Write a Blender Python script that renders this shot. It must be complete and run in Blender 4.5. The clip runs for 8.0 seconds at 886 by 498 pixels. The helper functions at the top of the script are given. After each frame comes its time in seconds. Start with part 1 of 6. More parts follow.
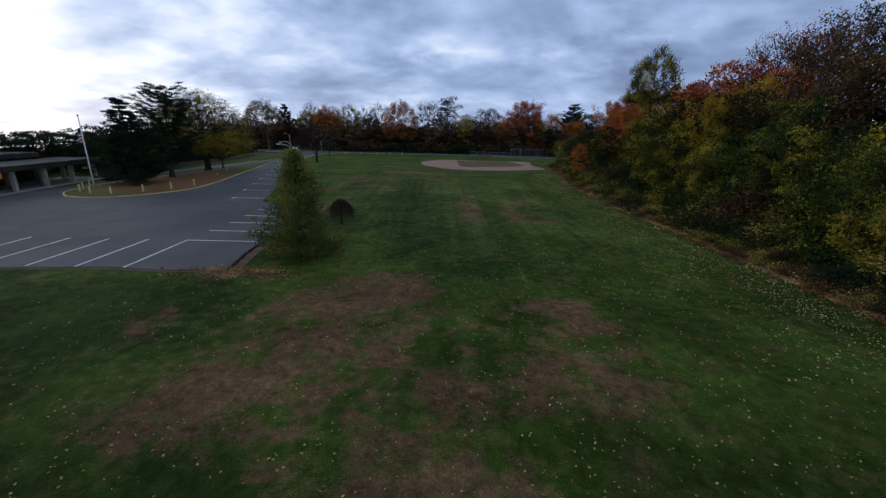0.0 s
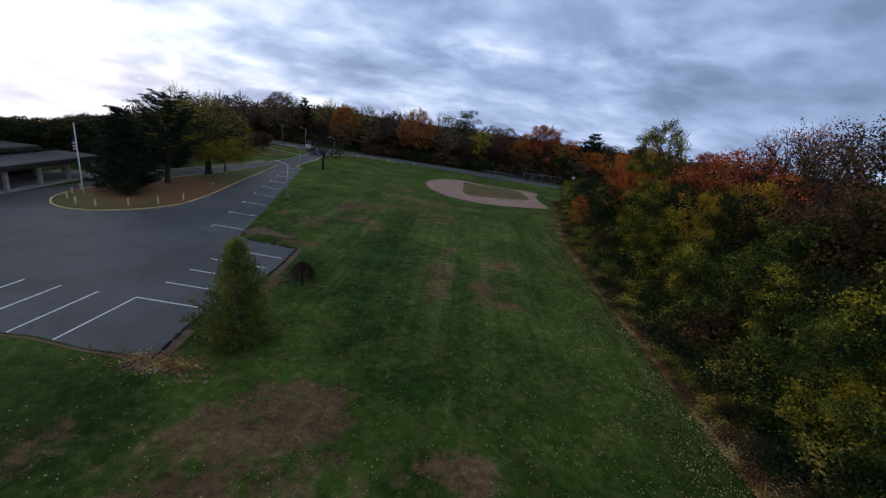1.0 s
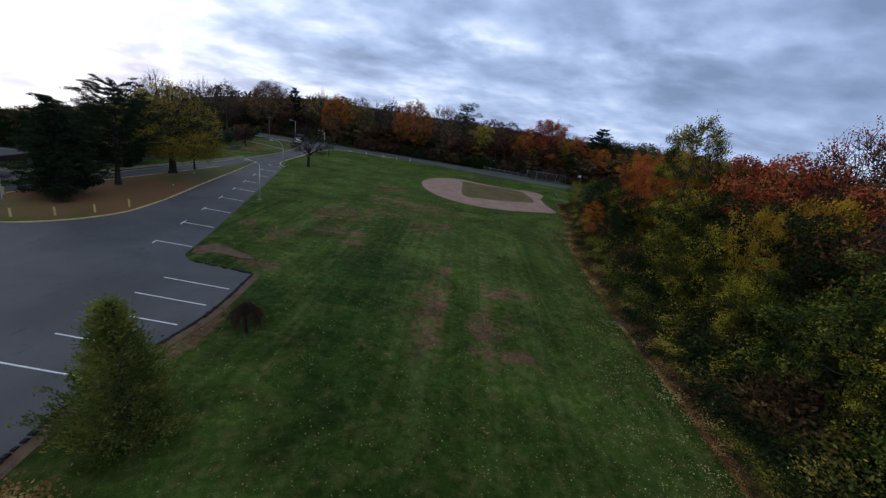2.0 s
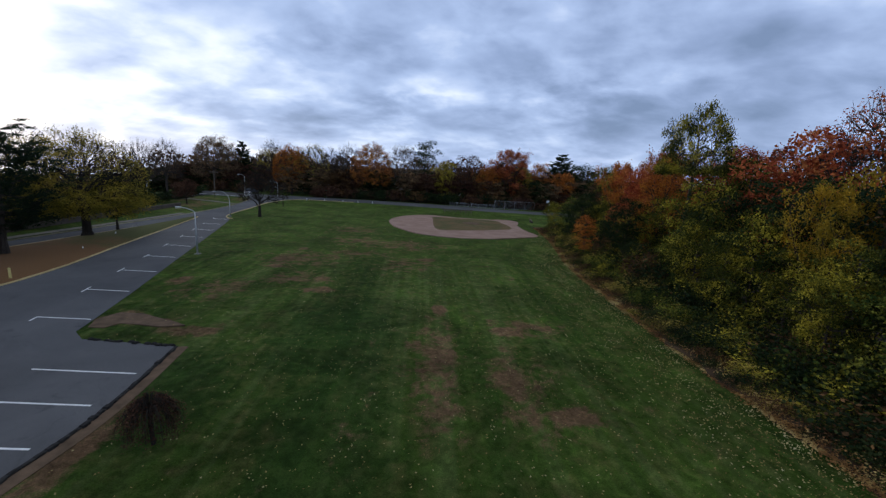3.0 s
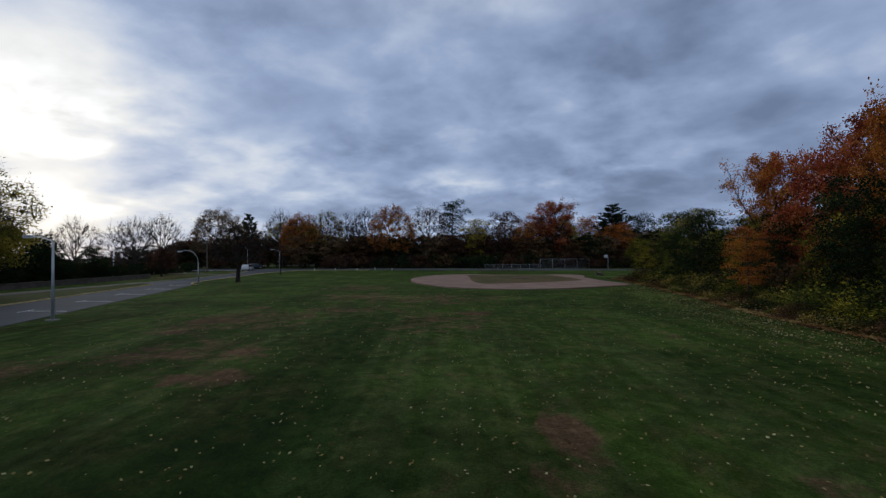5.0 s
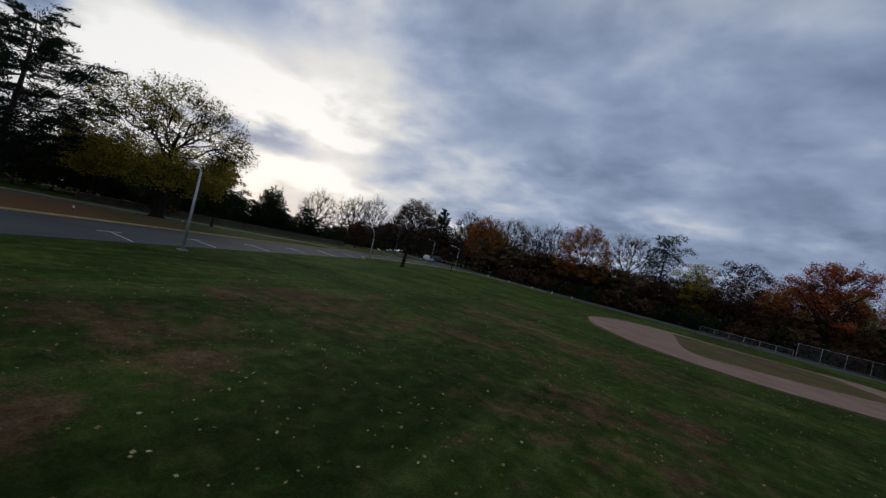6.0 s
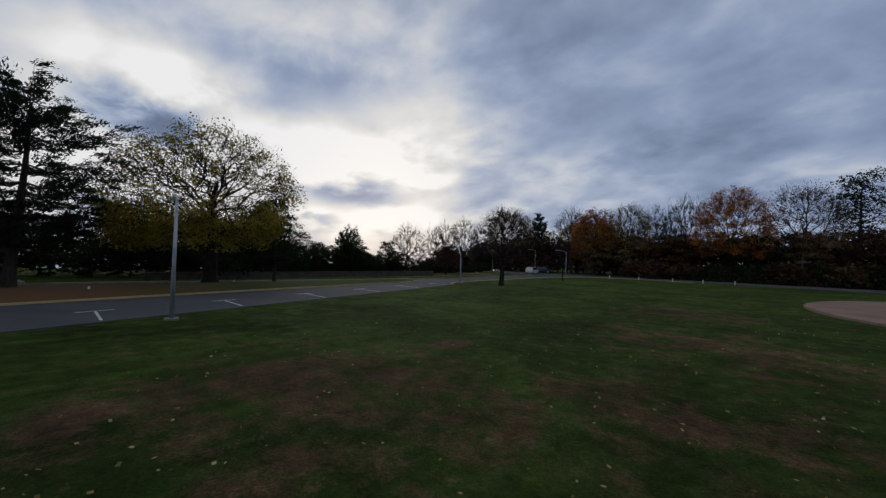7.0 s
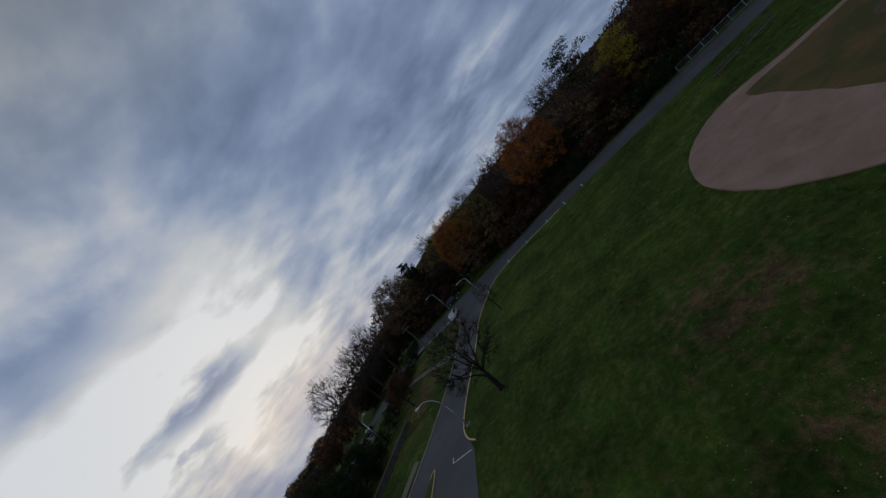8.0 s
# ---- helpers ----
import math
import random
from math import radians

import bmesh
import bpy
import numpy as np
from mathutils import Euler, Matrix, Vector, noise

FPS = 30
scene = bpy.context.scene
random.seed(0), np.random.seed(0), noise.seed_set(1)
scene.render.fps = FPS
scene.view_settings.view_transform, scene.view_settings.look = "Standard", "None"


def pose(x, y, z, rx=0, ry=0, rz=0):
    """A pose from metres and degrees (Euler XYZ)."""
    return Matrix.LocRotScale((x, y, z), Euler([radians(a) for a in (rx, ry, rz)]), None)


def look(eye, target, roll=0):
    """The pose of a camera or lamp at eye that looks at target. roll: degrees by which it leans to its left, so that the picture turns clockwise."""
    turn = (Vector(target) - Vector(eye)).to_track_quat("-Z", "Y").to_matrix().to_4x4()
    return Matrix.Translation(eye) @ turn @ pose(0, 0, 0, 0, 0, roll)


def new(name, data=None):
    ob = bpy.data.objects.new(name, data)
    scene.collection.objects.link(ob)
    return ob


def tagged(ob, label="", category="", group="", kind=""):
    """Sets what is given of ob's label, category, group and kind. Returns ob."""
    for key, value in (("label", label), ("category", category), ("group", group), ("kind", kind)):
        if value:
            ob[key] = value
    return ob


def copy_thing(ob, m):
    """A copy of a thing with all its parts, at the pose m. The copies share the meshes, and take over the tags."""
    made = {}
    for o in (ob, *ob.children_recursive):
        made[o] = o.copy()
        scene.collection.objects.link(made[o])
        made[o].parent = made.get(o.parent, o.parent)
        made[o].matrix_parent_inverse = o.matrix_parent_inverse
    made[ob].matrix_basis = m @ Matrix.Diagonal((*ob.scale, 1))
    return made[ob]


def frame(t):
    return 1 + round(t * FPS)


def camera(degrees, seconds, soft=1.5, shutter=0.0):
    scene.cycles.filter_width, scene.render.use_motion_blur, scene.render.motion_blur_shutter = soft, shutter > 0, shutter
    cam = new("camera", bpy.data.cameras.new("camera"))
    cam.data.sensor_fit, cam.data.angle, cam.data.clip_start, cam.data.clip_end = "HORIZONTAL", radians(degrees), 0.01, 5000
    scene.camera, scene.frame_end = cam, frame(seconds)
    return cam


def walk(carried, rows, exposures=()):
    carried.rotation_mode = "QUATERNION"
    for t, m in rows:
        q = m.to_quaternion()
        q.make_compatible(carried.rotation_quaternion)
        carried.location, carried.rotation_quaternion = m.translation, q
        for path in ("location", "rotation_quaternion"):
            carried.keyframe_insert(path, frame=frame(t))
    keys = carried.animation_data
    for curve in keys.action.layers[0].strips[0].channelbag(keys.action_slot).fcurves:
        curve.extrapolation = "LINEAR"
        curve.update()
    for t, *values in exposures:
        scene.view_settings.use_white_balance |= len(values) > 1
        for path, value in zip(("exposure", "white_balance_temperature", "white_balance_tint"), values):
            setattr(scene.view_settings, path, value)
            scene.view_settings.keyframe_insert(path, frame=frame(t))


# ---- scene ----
cam = camera(97.5, 8.0, soft=1.35)
PATH = [
    (0.0, pose(20.346, 10.051, 8.373, 73.201, -1.229, -0.221)),
    (0.5, pose(23.827, 10.058, 12.776, 72.581, -6.368, 2.940)),
    (1.0, pose(24.223, 13.125, 15.770, 72.119, -8.027, 3.749)),
    (1.2, pose(24.220, 14.899, 16.250, 73.656, -9.903, 5.463)),
    (2.3, pose(24.339, 24.475, 16.070, 70.615, -7.694, 2.622)),
    (2.5, pose(23.940, 25.752, 15.365, 71.543, -7.037, 1.476)),
    (3.0, pose(22.279, 30.007, 12.235, 78.417, -3.386, -2.770)),
    (3.5, pose(21.479, 35.614, 8.475, 85.115, -2.529, -3.504)),
    (4.0, pose(20.943, 42.319, 5.345, 92.417, -0.653, -3.949)),
    (4.2, pose(20.631, 44.379, 4.776, 92.801, 0.187, -4.439)),
    (5.3, pose(21.559, 56.454, 4.416, 89.591, -2.105, 6.406)),
    (5.5, pose(21.616, 58.641, 4.665, 89.049, -5.522, 12.224)),
    (6.0, pose(21.080, 64.799, 4.032, 90.162, -13.588, 28.515)),
    (6.5, pose(19.732, 70.490, 3.155, 89.656, -13.103, 43.033)),
    (7.0, pose(15.199, 74.711, 3.068, 91.481, -1.603, 43.165)),
    (7.5, pose(11.216, 78.490, 5.471, 95.420, 13.931, 36.933)),
    (7.8, pose(9.500, 80.100, 11.100, 92.800, 30.000, 29.300)),
    (8.0, pose(10.350, 79.806, 16.160, 85.979, 50.387, 19.633)),
]
EXPOSURES = [(0.0, 0.03, 6150, 10), (2.5, 0.22, 6250, 10), (4.2, -0.07, 6300, 9), (5.3, -0.45, 6450, 9), (6.5, -0.62, 6650, 10), (7.3, -0.72, 6450, 10), (8.0, -1.0, 6250, 9)]
walk(cam, PATH, EXPOSURES)

# ---------------------------------------------------------------- world and sun
SUN_AZ, SUN_EL = radians(52), radians(13)      # azimuth to the left of +y
sun_way = Vector((-math.sin(SUN_AZ) * math.cos(SUN_EL), math.cos(SUN_AZ) * math.cos(SUN_EL), math.sin(SUN_EL)))


CLOUDS = ((62, 15, 10, 5, 0.26), (47, 16, 9, 5, 0.12), (59, 6.0, 15, 3.4, 0.30), (86, 9, 9, 6, 0.48), (77, 20.5, 9, 3.0, 0.34), (71, 11, 6, 6, 0.30), (90, 22, 9, 6, 0.34), (70, 30, 12, 4, 0.10),
          (80.4, 15, 4.4, 2.2, -0.62), (55, 8.6, 7.5, 1.8, -0.48), (60, 5.0, 2.2, 0.9, -0.30), (60, 23.5, 12, 3.2, -0.20), (26, 26, 17, 6, -0.12), (19, 16, 8, 3, 0.12),
          (1, 10.5, 8, 2.2, 0.17), (-1, 10, 7, 4, -0.16), (-28, 8, 14, 3.5, -0.14), (-34, 20, 14, 6, -0.10), (34, 8, 8, 3, 0.04), (-14, 13, 10, 3, 0.06), (30, 48, 40, 12, -0.08), (66, 42, 22, 9, 0.14))


def build_world():
    w = bpy.data.worlds.new("overcast_sky")
    scene.world = w
    w.use_nodes = True
    nt = w.node_tree
    nt.nodes.clear()
    N, L = nt.nodes.new, nt.links.new

    def node(kind, **kw):
        n = N(kind)
        for i, v in kw.items():
            if i == "op":
                n.operation = v
            elif i == "blend":
                n.blend_type = v
        return n

    def mth(op, a, b=None, clamp=False):
        n = node("ShaderNodeMath", op=op)
        n.use_clamp = clamp
        for i, v in enumerate((a, b)):
            if v is None:
                continue
            if isinstance(v, (int, float)):
                n.inputs[i].default_value = v
            else:
                L(v, n.inputs[i])
        return n.outputs[0]

    tc = N("ShaderNodeTexCoord")
    nrm = node("ShaderNodeVectorMath", op="NORMALIZE")
    L(tc.outputs["Generated"], nrm.inputs[0])
    sep = N("ShaderNodeSeparateXYZ")
    L(nrm.outputs[0], sep.inputs[0])
    up = mth("ADD", mth("ABSOLUTE", sep.outputs["Z"]), 0.30)
    px, py = mth("DIVIDE", sep.outputs["X"], up), mth("DIVIDE", sep.outputs["Y"], up)
    comb = N("ShaderNodeCombineXYZ")
    L(px, comb.inputs[0]), L(py, comb.inputs[1])
    mapn = N("ShaderNodeMapping")
    mapn.inputs["Rotation"].default_value = (0, 0, radians(30))
    mapn.inputs["Scale"].default_value = (0.95, 1.15, 1)
    L(comb.outputs[0], mapn.inputs[0])

    def fbm(scale, detail, rough, dist, off):
        n = N("ShaderNodeTexNoise")
        n.noise_dimensions = "4D"
        n.inputs["W"].default_value = off
        n.inputs["Scale"].default_value, n.inputs["Detail"].default_value = scale, detail
        n.inputs["Roughness"].default_value, n.inputs["Distortion"].default_value = rough, dist
        L(mapn.outputs[0], n.inputs["Vector"])
        return n.outputs["Fac"]

    big, small = fbm(1.7, 4, 0.45, 0.30, 5.3), fbm(4.6, 6, 0.52, 0.18, 7.7)
    cloud = mth("ADD", mth("MULTIPLY", mth("SUBTRACT", big, 0.5), 0.86), mth("ADD", mth("MULTIPLY", mth("SUBTRACT", small, 0.5), 0.58), 0.475))
    # brighter towards the hidden sun
    dot = node("ShaderNodeVectorMath", op="DOT_PRODUCT")
    L(nrm.outputs[0], dot.inputs[0])
    dot.inputs[1].default_value = sun_way
    d = mth("MAXIMUM", dot.outputs["Value"], 0.0)
    glow = mth("ADD", mth("MULTIPLY", mth("POWER", d, 26.0), 0.26), mth("MULTIPLY", mth("POWER", d, 4.0), 0.15))
    low = mth("MULTIPLY", mth("POWER", mth("SUBTRACT", 1.0, mth("MAXIMUM", sep.outputs["Z"], 0.0)), 6.0), 0.05)
    val = mth("ADD", mth("ADD", cloud, glow), low)
    # the thick and thin parts of the cloud deck: bearing left of +y, height, half-widths (degrees), gain
    bearing = mth("MULTIPLY", mth("ARCTAN2", mth("MULTIPLY", sep.outputs["X"], -1.0), sep.outputs["Y"]), 57.2958)
    height = mth("MULTIPLY", mth("ARCSINE", sep.outputs["Z"]), 57.2958)
    wob = mth("MULTIPLY", mth("SUBTRACT", small, 0.5), 16.0)
    for az, el, wa, we, gain in CLOUDS:
        u = mth("DIVIDE", mth("ADD", mth("SUBTRACT", bearing, az), wob), wa)
        v = mth("DIVIDE", mth("ADD", mth("SUBTRACT", height, el), mth("MULTIPLY", wob, 0.35)), we)
        r2 = mth("ADD", mth("MULTIPLY", u, u), mth("MULTIPLY", v, v))
        val = mth("ADD", val, mth("MULTIPLY", mth("POWER", 2.718, mth("MULTIPLY", r2, -1.0)), gain))
    ramp = N("ShaderNodeValToRGB")
    cr = ramp.color_ramp
    cr.elements[0].position, cr.elements[0].color = 0.26, (0.19, 0.26, 0.41, 1)
    cr.elements[1].position, cr.elements[1].color = 0.98, (1.36, 1.36, 1.38, 1)
    for p, c in ((0.40, (0.285, 0.37, 0.57, 1)), (0.53, (0.40, 0.505, 0.74, 1)), (0.64, (0.57, 0.67, 0.88, 1)), (0.76, (0.82, 0.88, 1.00, 1)), (0.86, (1.06, 1.07, 1.08, 1))):
        e = cr.elements.new(p)
        e.color = c
    L(val, ramp.inputs[0])
    sky = N("ShaderNodeTexSky")
    sky.sky_type, sky.sun_disc = "NISHITA", False
    sky.sun_elevation, sky.sun_rotation = SUN_EL, -SUN_AZ
    bg1, bg2 = N("ShaderNodeBackground"), N("ShaderNodeBackground")
    bg1.inputs[1].default_value = 0.10
    L(sky.outputs[0], bg1.inputs[0])
    # cloud deck tinted neutral grey overhead, mostly unseen, to light the ground less blue
    over = N("ShaderNodeMapRange")
    over.interpolation_type = "SMOOTHSTEP"
    over.inputs["From Min"].default_value, over.inputs["From Max"].default_value = 0.45, 0.85
    L(sep.outputs["Z"], over.inputs["Value"])
    tint = N("ShaderNodeMix")
    tint.data_type, tint.blend_type = "RGBA", "MULTIPLY"
    L(over.outputs["Result"], tint.inputs[0])
    L(ramp.outputs[0], tint.inputs[6])
    tint.inputs[7].default_value = (1.16, 1.0, 0.74, 1)
    L(tint.outputs[2], bg2.inputs[0])
    bg2.inputs[1].default_value = 1.0
    mix = N("ShaderNodeMixShader")
    mix.inputs[0].default_value = 0.94
    L(bg1.outputs[0], mix.inputs[1]), L(bg2.outputs[0], mix.inputs[2])
    out = N("ShaderNodeOutputWorld")
    L(mix.outputs[0], out.inputs[0])


build_world()
sun = bpy.data.lights.new("sun", "SUN")
sun.energy, sun.angle, sun.color = 0.5, radians(25), (1.0, 0.93, 0.84)
new("sun", sun).matrix_world = look(tuple(sun_way * 300), (0, 0, 0))

# ---------------------------------------------------------------- materials


class Mat:
    """Short hand for one node material."""

    def __init__(self, name, rough=0.8, metal=0.0):
        self.m = bpy.data.materials.new(name)
        self.m.use_nodes = True
        self.nt = self.m.node_tree
        self.p = self.nt.nodes["Principled BSDF"]
        self.p.inputs["Roughness"].default_value, self.p.inputs["Metallic"].default_value = rough, metal
        self.pos = None
        self.p.inputs["Specular IOR Level"].default_value = 0.5 if rough < 0.7 else 0.12

    def N(self, kind):
        return self.nt.nodes.new(kind)

    def L(self, a, b):
        self.nt.links.new(a, b)

    def place(self):
        if self.pos is None:
            g = self.N("ShaderNodeNewGeometry")
            self.pos = g.outputs["Position"]
        return self.pos

    def noise(self, scale, detail=5, rough=0.55, dist=0.0, stretch=None, obj=False):
        n = self.N("ShaderNodeTexNoise")
        n.inputs["Scale"].default_value, n.inputs["Detail"].default_value = scale, detail
        n.inputs["Roughness"].default_value, n.inputs["Distortion"].default_value = rough, dist
        src = self.place()
        if obj:
            src = self.N("ShaderNodeTexCoord").outputs["Object"]
        if stretch:
            mp = self.N("ShaderNodeMapping")
            mp.inputs["Scale"].default_value = stretch
            self.L(src, mp.inputs[0])
            src = mp.outputs[0]
        self.L(src, n.inputs["Vector"])
        return n.outputs["Fac"]

    def ramp(self, fac, *stops):
        r = self.N("ShaderNodeValToRGB")
        e = r.color_ramp.elements
        for i, (p, c) in enumerate(stops):
            el = e[i] if i < 2 else e.new(p)
            el.position = p
            el.color = (c, c, c, 1) if isinstance(c, (int, float)) else (*c, 1)
        self.L(fac, r.inputs[0])
        return r.outputs[0]

    def mix(self, fac, a, b, blend="MIX"):
        n = self.N("ShaderNodeMix")
        n.data_type, n.blend_type = "RGBA", blend
        for s, v in ((n.inputs[0], fac), (n.inputs[6], a), (n.inputs[7], b)):
            if isinstance(v, (int, float)):
                s.default_value = v
            elif isinstance(v, tuple):
                s.default_value = (*v, 1)
            else:
                self.L(v, s)
        return n.outputs[2]

    def math(self, op, a, b=0.0, clamp=False):
        n = self.N("ShaderNodeMath")
        n.operation, n.use_clamp = op, clamp
        for i, v in enumerate((a, b)):
            if isinstance(v, (int, float)):
                n.inputs[i].default_value = v
            else:
                self.L(v, n.inputs[i])
        return n.outputs[0]

    def color(self, c):
        if isinstance(c, tuple):
            self.p.inputs["Base Color"].default_value = (*c, 1)
        else:
            self.L(c, self.p.inputs["Base Color"])
        return self

    def bump(self, fac, strength=0.3, dist=0.05):
        b = self.N("ShaderNodeBump")
        b.inputs["Strength"].default_value, b.inputs["Distance"].default_value = strength, dist
        self.L(fac, b.inputs["Height"])
        self.L(b.outputs[0], self.p.inputs["Normal"])
        return self


def speckled(name, c1, c2, scale=3.0, rough=0.8, metal=0.0, bump=0.2, fine=60.0):
    """A plain surface with two scales of variation."""
    a = Mat(name, rough, metal)
    col = a.mix(a.ramp(a.noise(scale), (0.35, 0.0), (0.65, 1.0)), c1, c2)
    f = a.noise(fine, 3)
    col = a.mix(0.35, col, a.mix(f, (0.25, 0.25, 0.25), (1.5, 1.5, 1.5)), "MULTIPLY")
    a.color(col)
    a.bump(f, bump, 0.01)
    return a.m


# dry, bare areas of the lawn: x, y, half-width x, half-width y
BARE = [(17.5, 30.2, 3.3, 2.6), (14.6, 27.8, 2.8, 2.3), (15.3, 24.3, 2.6, 2.0), (17.8, 23.3, 1.6, 1.4), (13.6, 21.3, 3.0, 1.6), (12.0, 19.5, 2.6, 1.6), (21.0, 21.2, 1.8, 1.7), (26.2, 28.0, 2.4, 1.5),
        (27.1, 26.2, 1.3, 1.0), (27.1, 21.6, 1.6, 0.9), (12.6, 67.0, 1.8, 1.2), (14.0, 83.4, 2.3, 1.4), (24.2, 62.7, 0.7, 1.6), (30.6, 47.6, 1.6, 1.1), (1.4, 58.0, 3.0, 1.3), (0.2, 59.2, 1.4, 1.0), (6.0, 56.6, 2.2, 0.9), (8.6, 44.0, 0.8, 4.0),
        (-1.4, 68.1, 1.1, 1.7), (5.8, 75.4, 1.9, 1.1), (12.0, 70.7, 1.2, 1.0), (23.3, 81.6, 1.6, 1.3), (8.8, 79.1, 1.2, 0.7), (29.9, 58.6, 1.8, 1.2), (5.7, 85.6, 1.1, 0.9)]

# areas of darker green: x, y, half-width x, half-width y
DARKER_GREEN = [(4.0, 26.5, 8.5, 5.0), (23.0, 33.5, 2.6, 2.2), (14.0, 17.0, 2.2, 1.6), (18.5, 46.0, 3.5, 9.0), (16.5, 57.0, 5.0, 8.0), (9.0, 49.0, 3.5, 6.0)]

# wide, thinly worn areas
WORN = [(16.0, 23.5, 7.5, 8.0), (24.5, 23.0, 6.0, 6.0), (20.0, 17.5, 7.0, 3.5), (23.6, 53.0, 2.6, 10.0), (28.5, 51.0, 4.0, 6.0), (31.6, 59.0, 4.5, 2.6), (8.0, 79.0, 7.0, 6.0), (9.5, 71.0, 5.0, 4.0), (3.0, 66.0, 4.0, 5.0),
        (19.5, 78.0, 6.0, 6.0), (7.5, 25.5, 2.4, 2.2), (14.0, 84.0, 6.0, 4.0), (12.0, 93.0, 8.0, 6.0), (9.5, 104.0, 7.0, 7.0), (21.0, 92.0, 9.0, 6.0), (-34.0, 128.0, 7.0, 14.0), (-44.0, 142.0, 12.0, 14.0), (-30.0, 150.0, 8.0, 12.0)]


def grass_material():
    a = Mat("lawn_grass", 0.95)
    a.p.inputs["Specular IOR Level"].default_value = 0.05
    fine, mid, wide = a.noise(16, 7, 0.75), a.noise(0.8, 6, 0.62, 0.4), a.noise(0.10, 5, 0.55, 0.6)
    tuft = a.noise(1.7, 7, 0.66, 0.5)
    streak = a.noise(0.8, 3, 0.5, 0.3, stretch=(0.55, 0.028, 1))
    narrow = a.noise(0.8, 3, 0.5, 0.2, stretch=(1.55, 0.036, 1))
    ylane = a.N("ShaderNodeSeparateXYZ")
    a.L(a.place(), ylane.inputs[0])
    lanes = a.ramp(a.math("DIVIDE", ylane.outputs[1], 120.0), (0.30, 0.35), (0.38, 1.0), (0.62, 1.0), (0.74, 0.25))
    streak = a.math("ADD", a.math("MULTIPLY", a.math("SUBTRACT", a.math("MULTIPLY", a.math("ADD", streak, narrow), 0.75), 0.75), lanes), 0.5)
    col = a.mix(a.ramp(wide, (0.38, 0.0), (0.62, 1.0)), (0.034, 0.066, 0.010), (0.062, 0.110, 0.017))
    # dry olive mottling
    col = a.mix(a.ramp(a.math("ADD", a.math("MULTIPLY", mid, 0.6), a.math("MULTIPLY", tuft, 0.4)), (0.47, 0.0), (0.64, 0.75)), col, (0.098, 0.090, 0.030))
    # paler and darker mown lanes that run up the field
    col = a.mix(a.ramp(streak, (0.50, 0.0), (0.64, 0.46)), col, (0.100, 0.136, 0.042))
    col = a.mix(a.ramp(streak, (0.36, 0.45), (0.48, 0.0)), col, (0.020, 0.046, 0.009))
    # dry, bare areas with ragged outlines
    sep = a.N("ShaderNodeSeparateXYZ")
    a.L(a.place(), sep.inputs[0])

    def oval(x, y, rx, ry):
        """Squared distance from the middle of an oval, 1 at its rim."""
        off, size, dot = a.N("ShaderNodeVectorMath"), a.N("ShaderNodeVectorMath"), a.N("ShaderNodeVectorMath")
        off.operation, size.operation, dot.operation = "SUBTRACT", "MULTIPLY", "DOT_PRODUCT"
        a.L(a.place(), off.inputs[0])
        off.inputs[1].default_value, size.inputs[1].default_value = (x, y, 0), (1 / rx, 1 / ry, 0)
        a.L(off.outputs[0], size.inputs[0])
        a.L(size.outputs[0], dot.inputs[0]), a.L(size.outputs[0], dot.inputs[1])
        return dot.outputs["Value"]

    best = None
    for o in BARE:
        best = oval(*o) if best is None else a.math("MINIMUM", best, oval(*o))
    for o in WORN:
        best = a.math("MINIMUM", best, a.math("ADD", oval(*o), 0.52))
    darker_green = None
    for o in DARKER_GREEN:
        darker_green = oval(*o) if darker_green is None else a.math("MINIMUM", darker_green, oval(*o))
    col = a.mix(a.ramp(a.math("ADD", darker_green, a.math("MULTIPLY", a.math("SUBTRACT", mid, 0.5), 2.4)), (0.45, 0.62), (1.25, 0.0)), col, (0.018, 0.045, 0.008))
    near = a.math("SUBTRACT", 1.25, best)
    rag = a.math("ADD", a.math("MULTIPLY", a.math("MAXIMUM", near, -0.35), 0.27), a.math("MULTIPLY", a.math("ADD", mid, wide), 0.5))
    rag = a.math("ADD", rag, a.math("MULTIPLY", a.math("SUBTRACT", streak, 0.5), 0.35))
    rag = a.math("ADD", rag, a.math("MULTIPLY", a.math("SUBTRACT", a.noise(0.6, 9, 0.76, 0.5), 0.5), 1.35))
    dry = a.ramp(a.math("ADD", rag, a.math("MULTIPLY", a.math("SUBTRACT", fine, 0.5), 0.45)), (0.585, 0.0), (0.79, 0.85))
    soil = a.mix(a.ramp(a.noise(3.5, 6, 0.7), (0.35, 0.0), (0.7, 1.0)), (0.115, 0.062, 0.036), (0.235, 0.136, 0.084))
    col = a.mix(dry, col, soil)
    col = a.mix(0.75, col, a.ramp(tuft, (0.32, 0.48), (0.68, 1.42)), "MULTIPLY")
    col = a.mix(0.6, col, a.ramp(a.noise(0.22, 5, 0.6, 0.8), (0.36, 0.48), (0.64, 1.40)), "MULTIPLY")
    col = a.mix(0.8, col, a.ramp(fine, (0.28, 0.40), (0.72, 1.70)), "MULTIPLY")
    # wooded land far out
    away = a.math("ADD", a.math("POWER", a.math("SUBTRACT", sep.outputs[0], 15.0), 2.0), a.math("POWER", a.math("SUBTRACT", sep.outputs[1], 70.0), 2.0))
    col = a.mix(a.ramp(a.math("DIVIDE", a.math("SQRT", away), 500.0), (0.43, 0.0), (0.47, 1.0)), col, a.mix(a.noise(0.05, 5), (0.030, 0.026, 0.016), (0.070, 0.046, 0.026)))
    a.color(col)
    a.bump(a.math("ADD", fine, a.math("MULTIPLY", a.noise(40, 3), 0.6)), 1.0, 0.10)
    return a.m


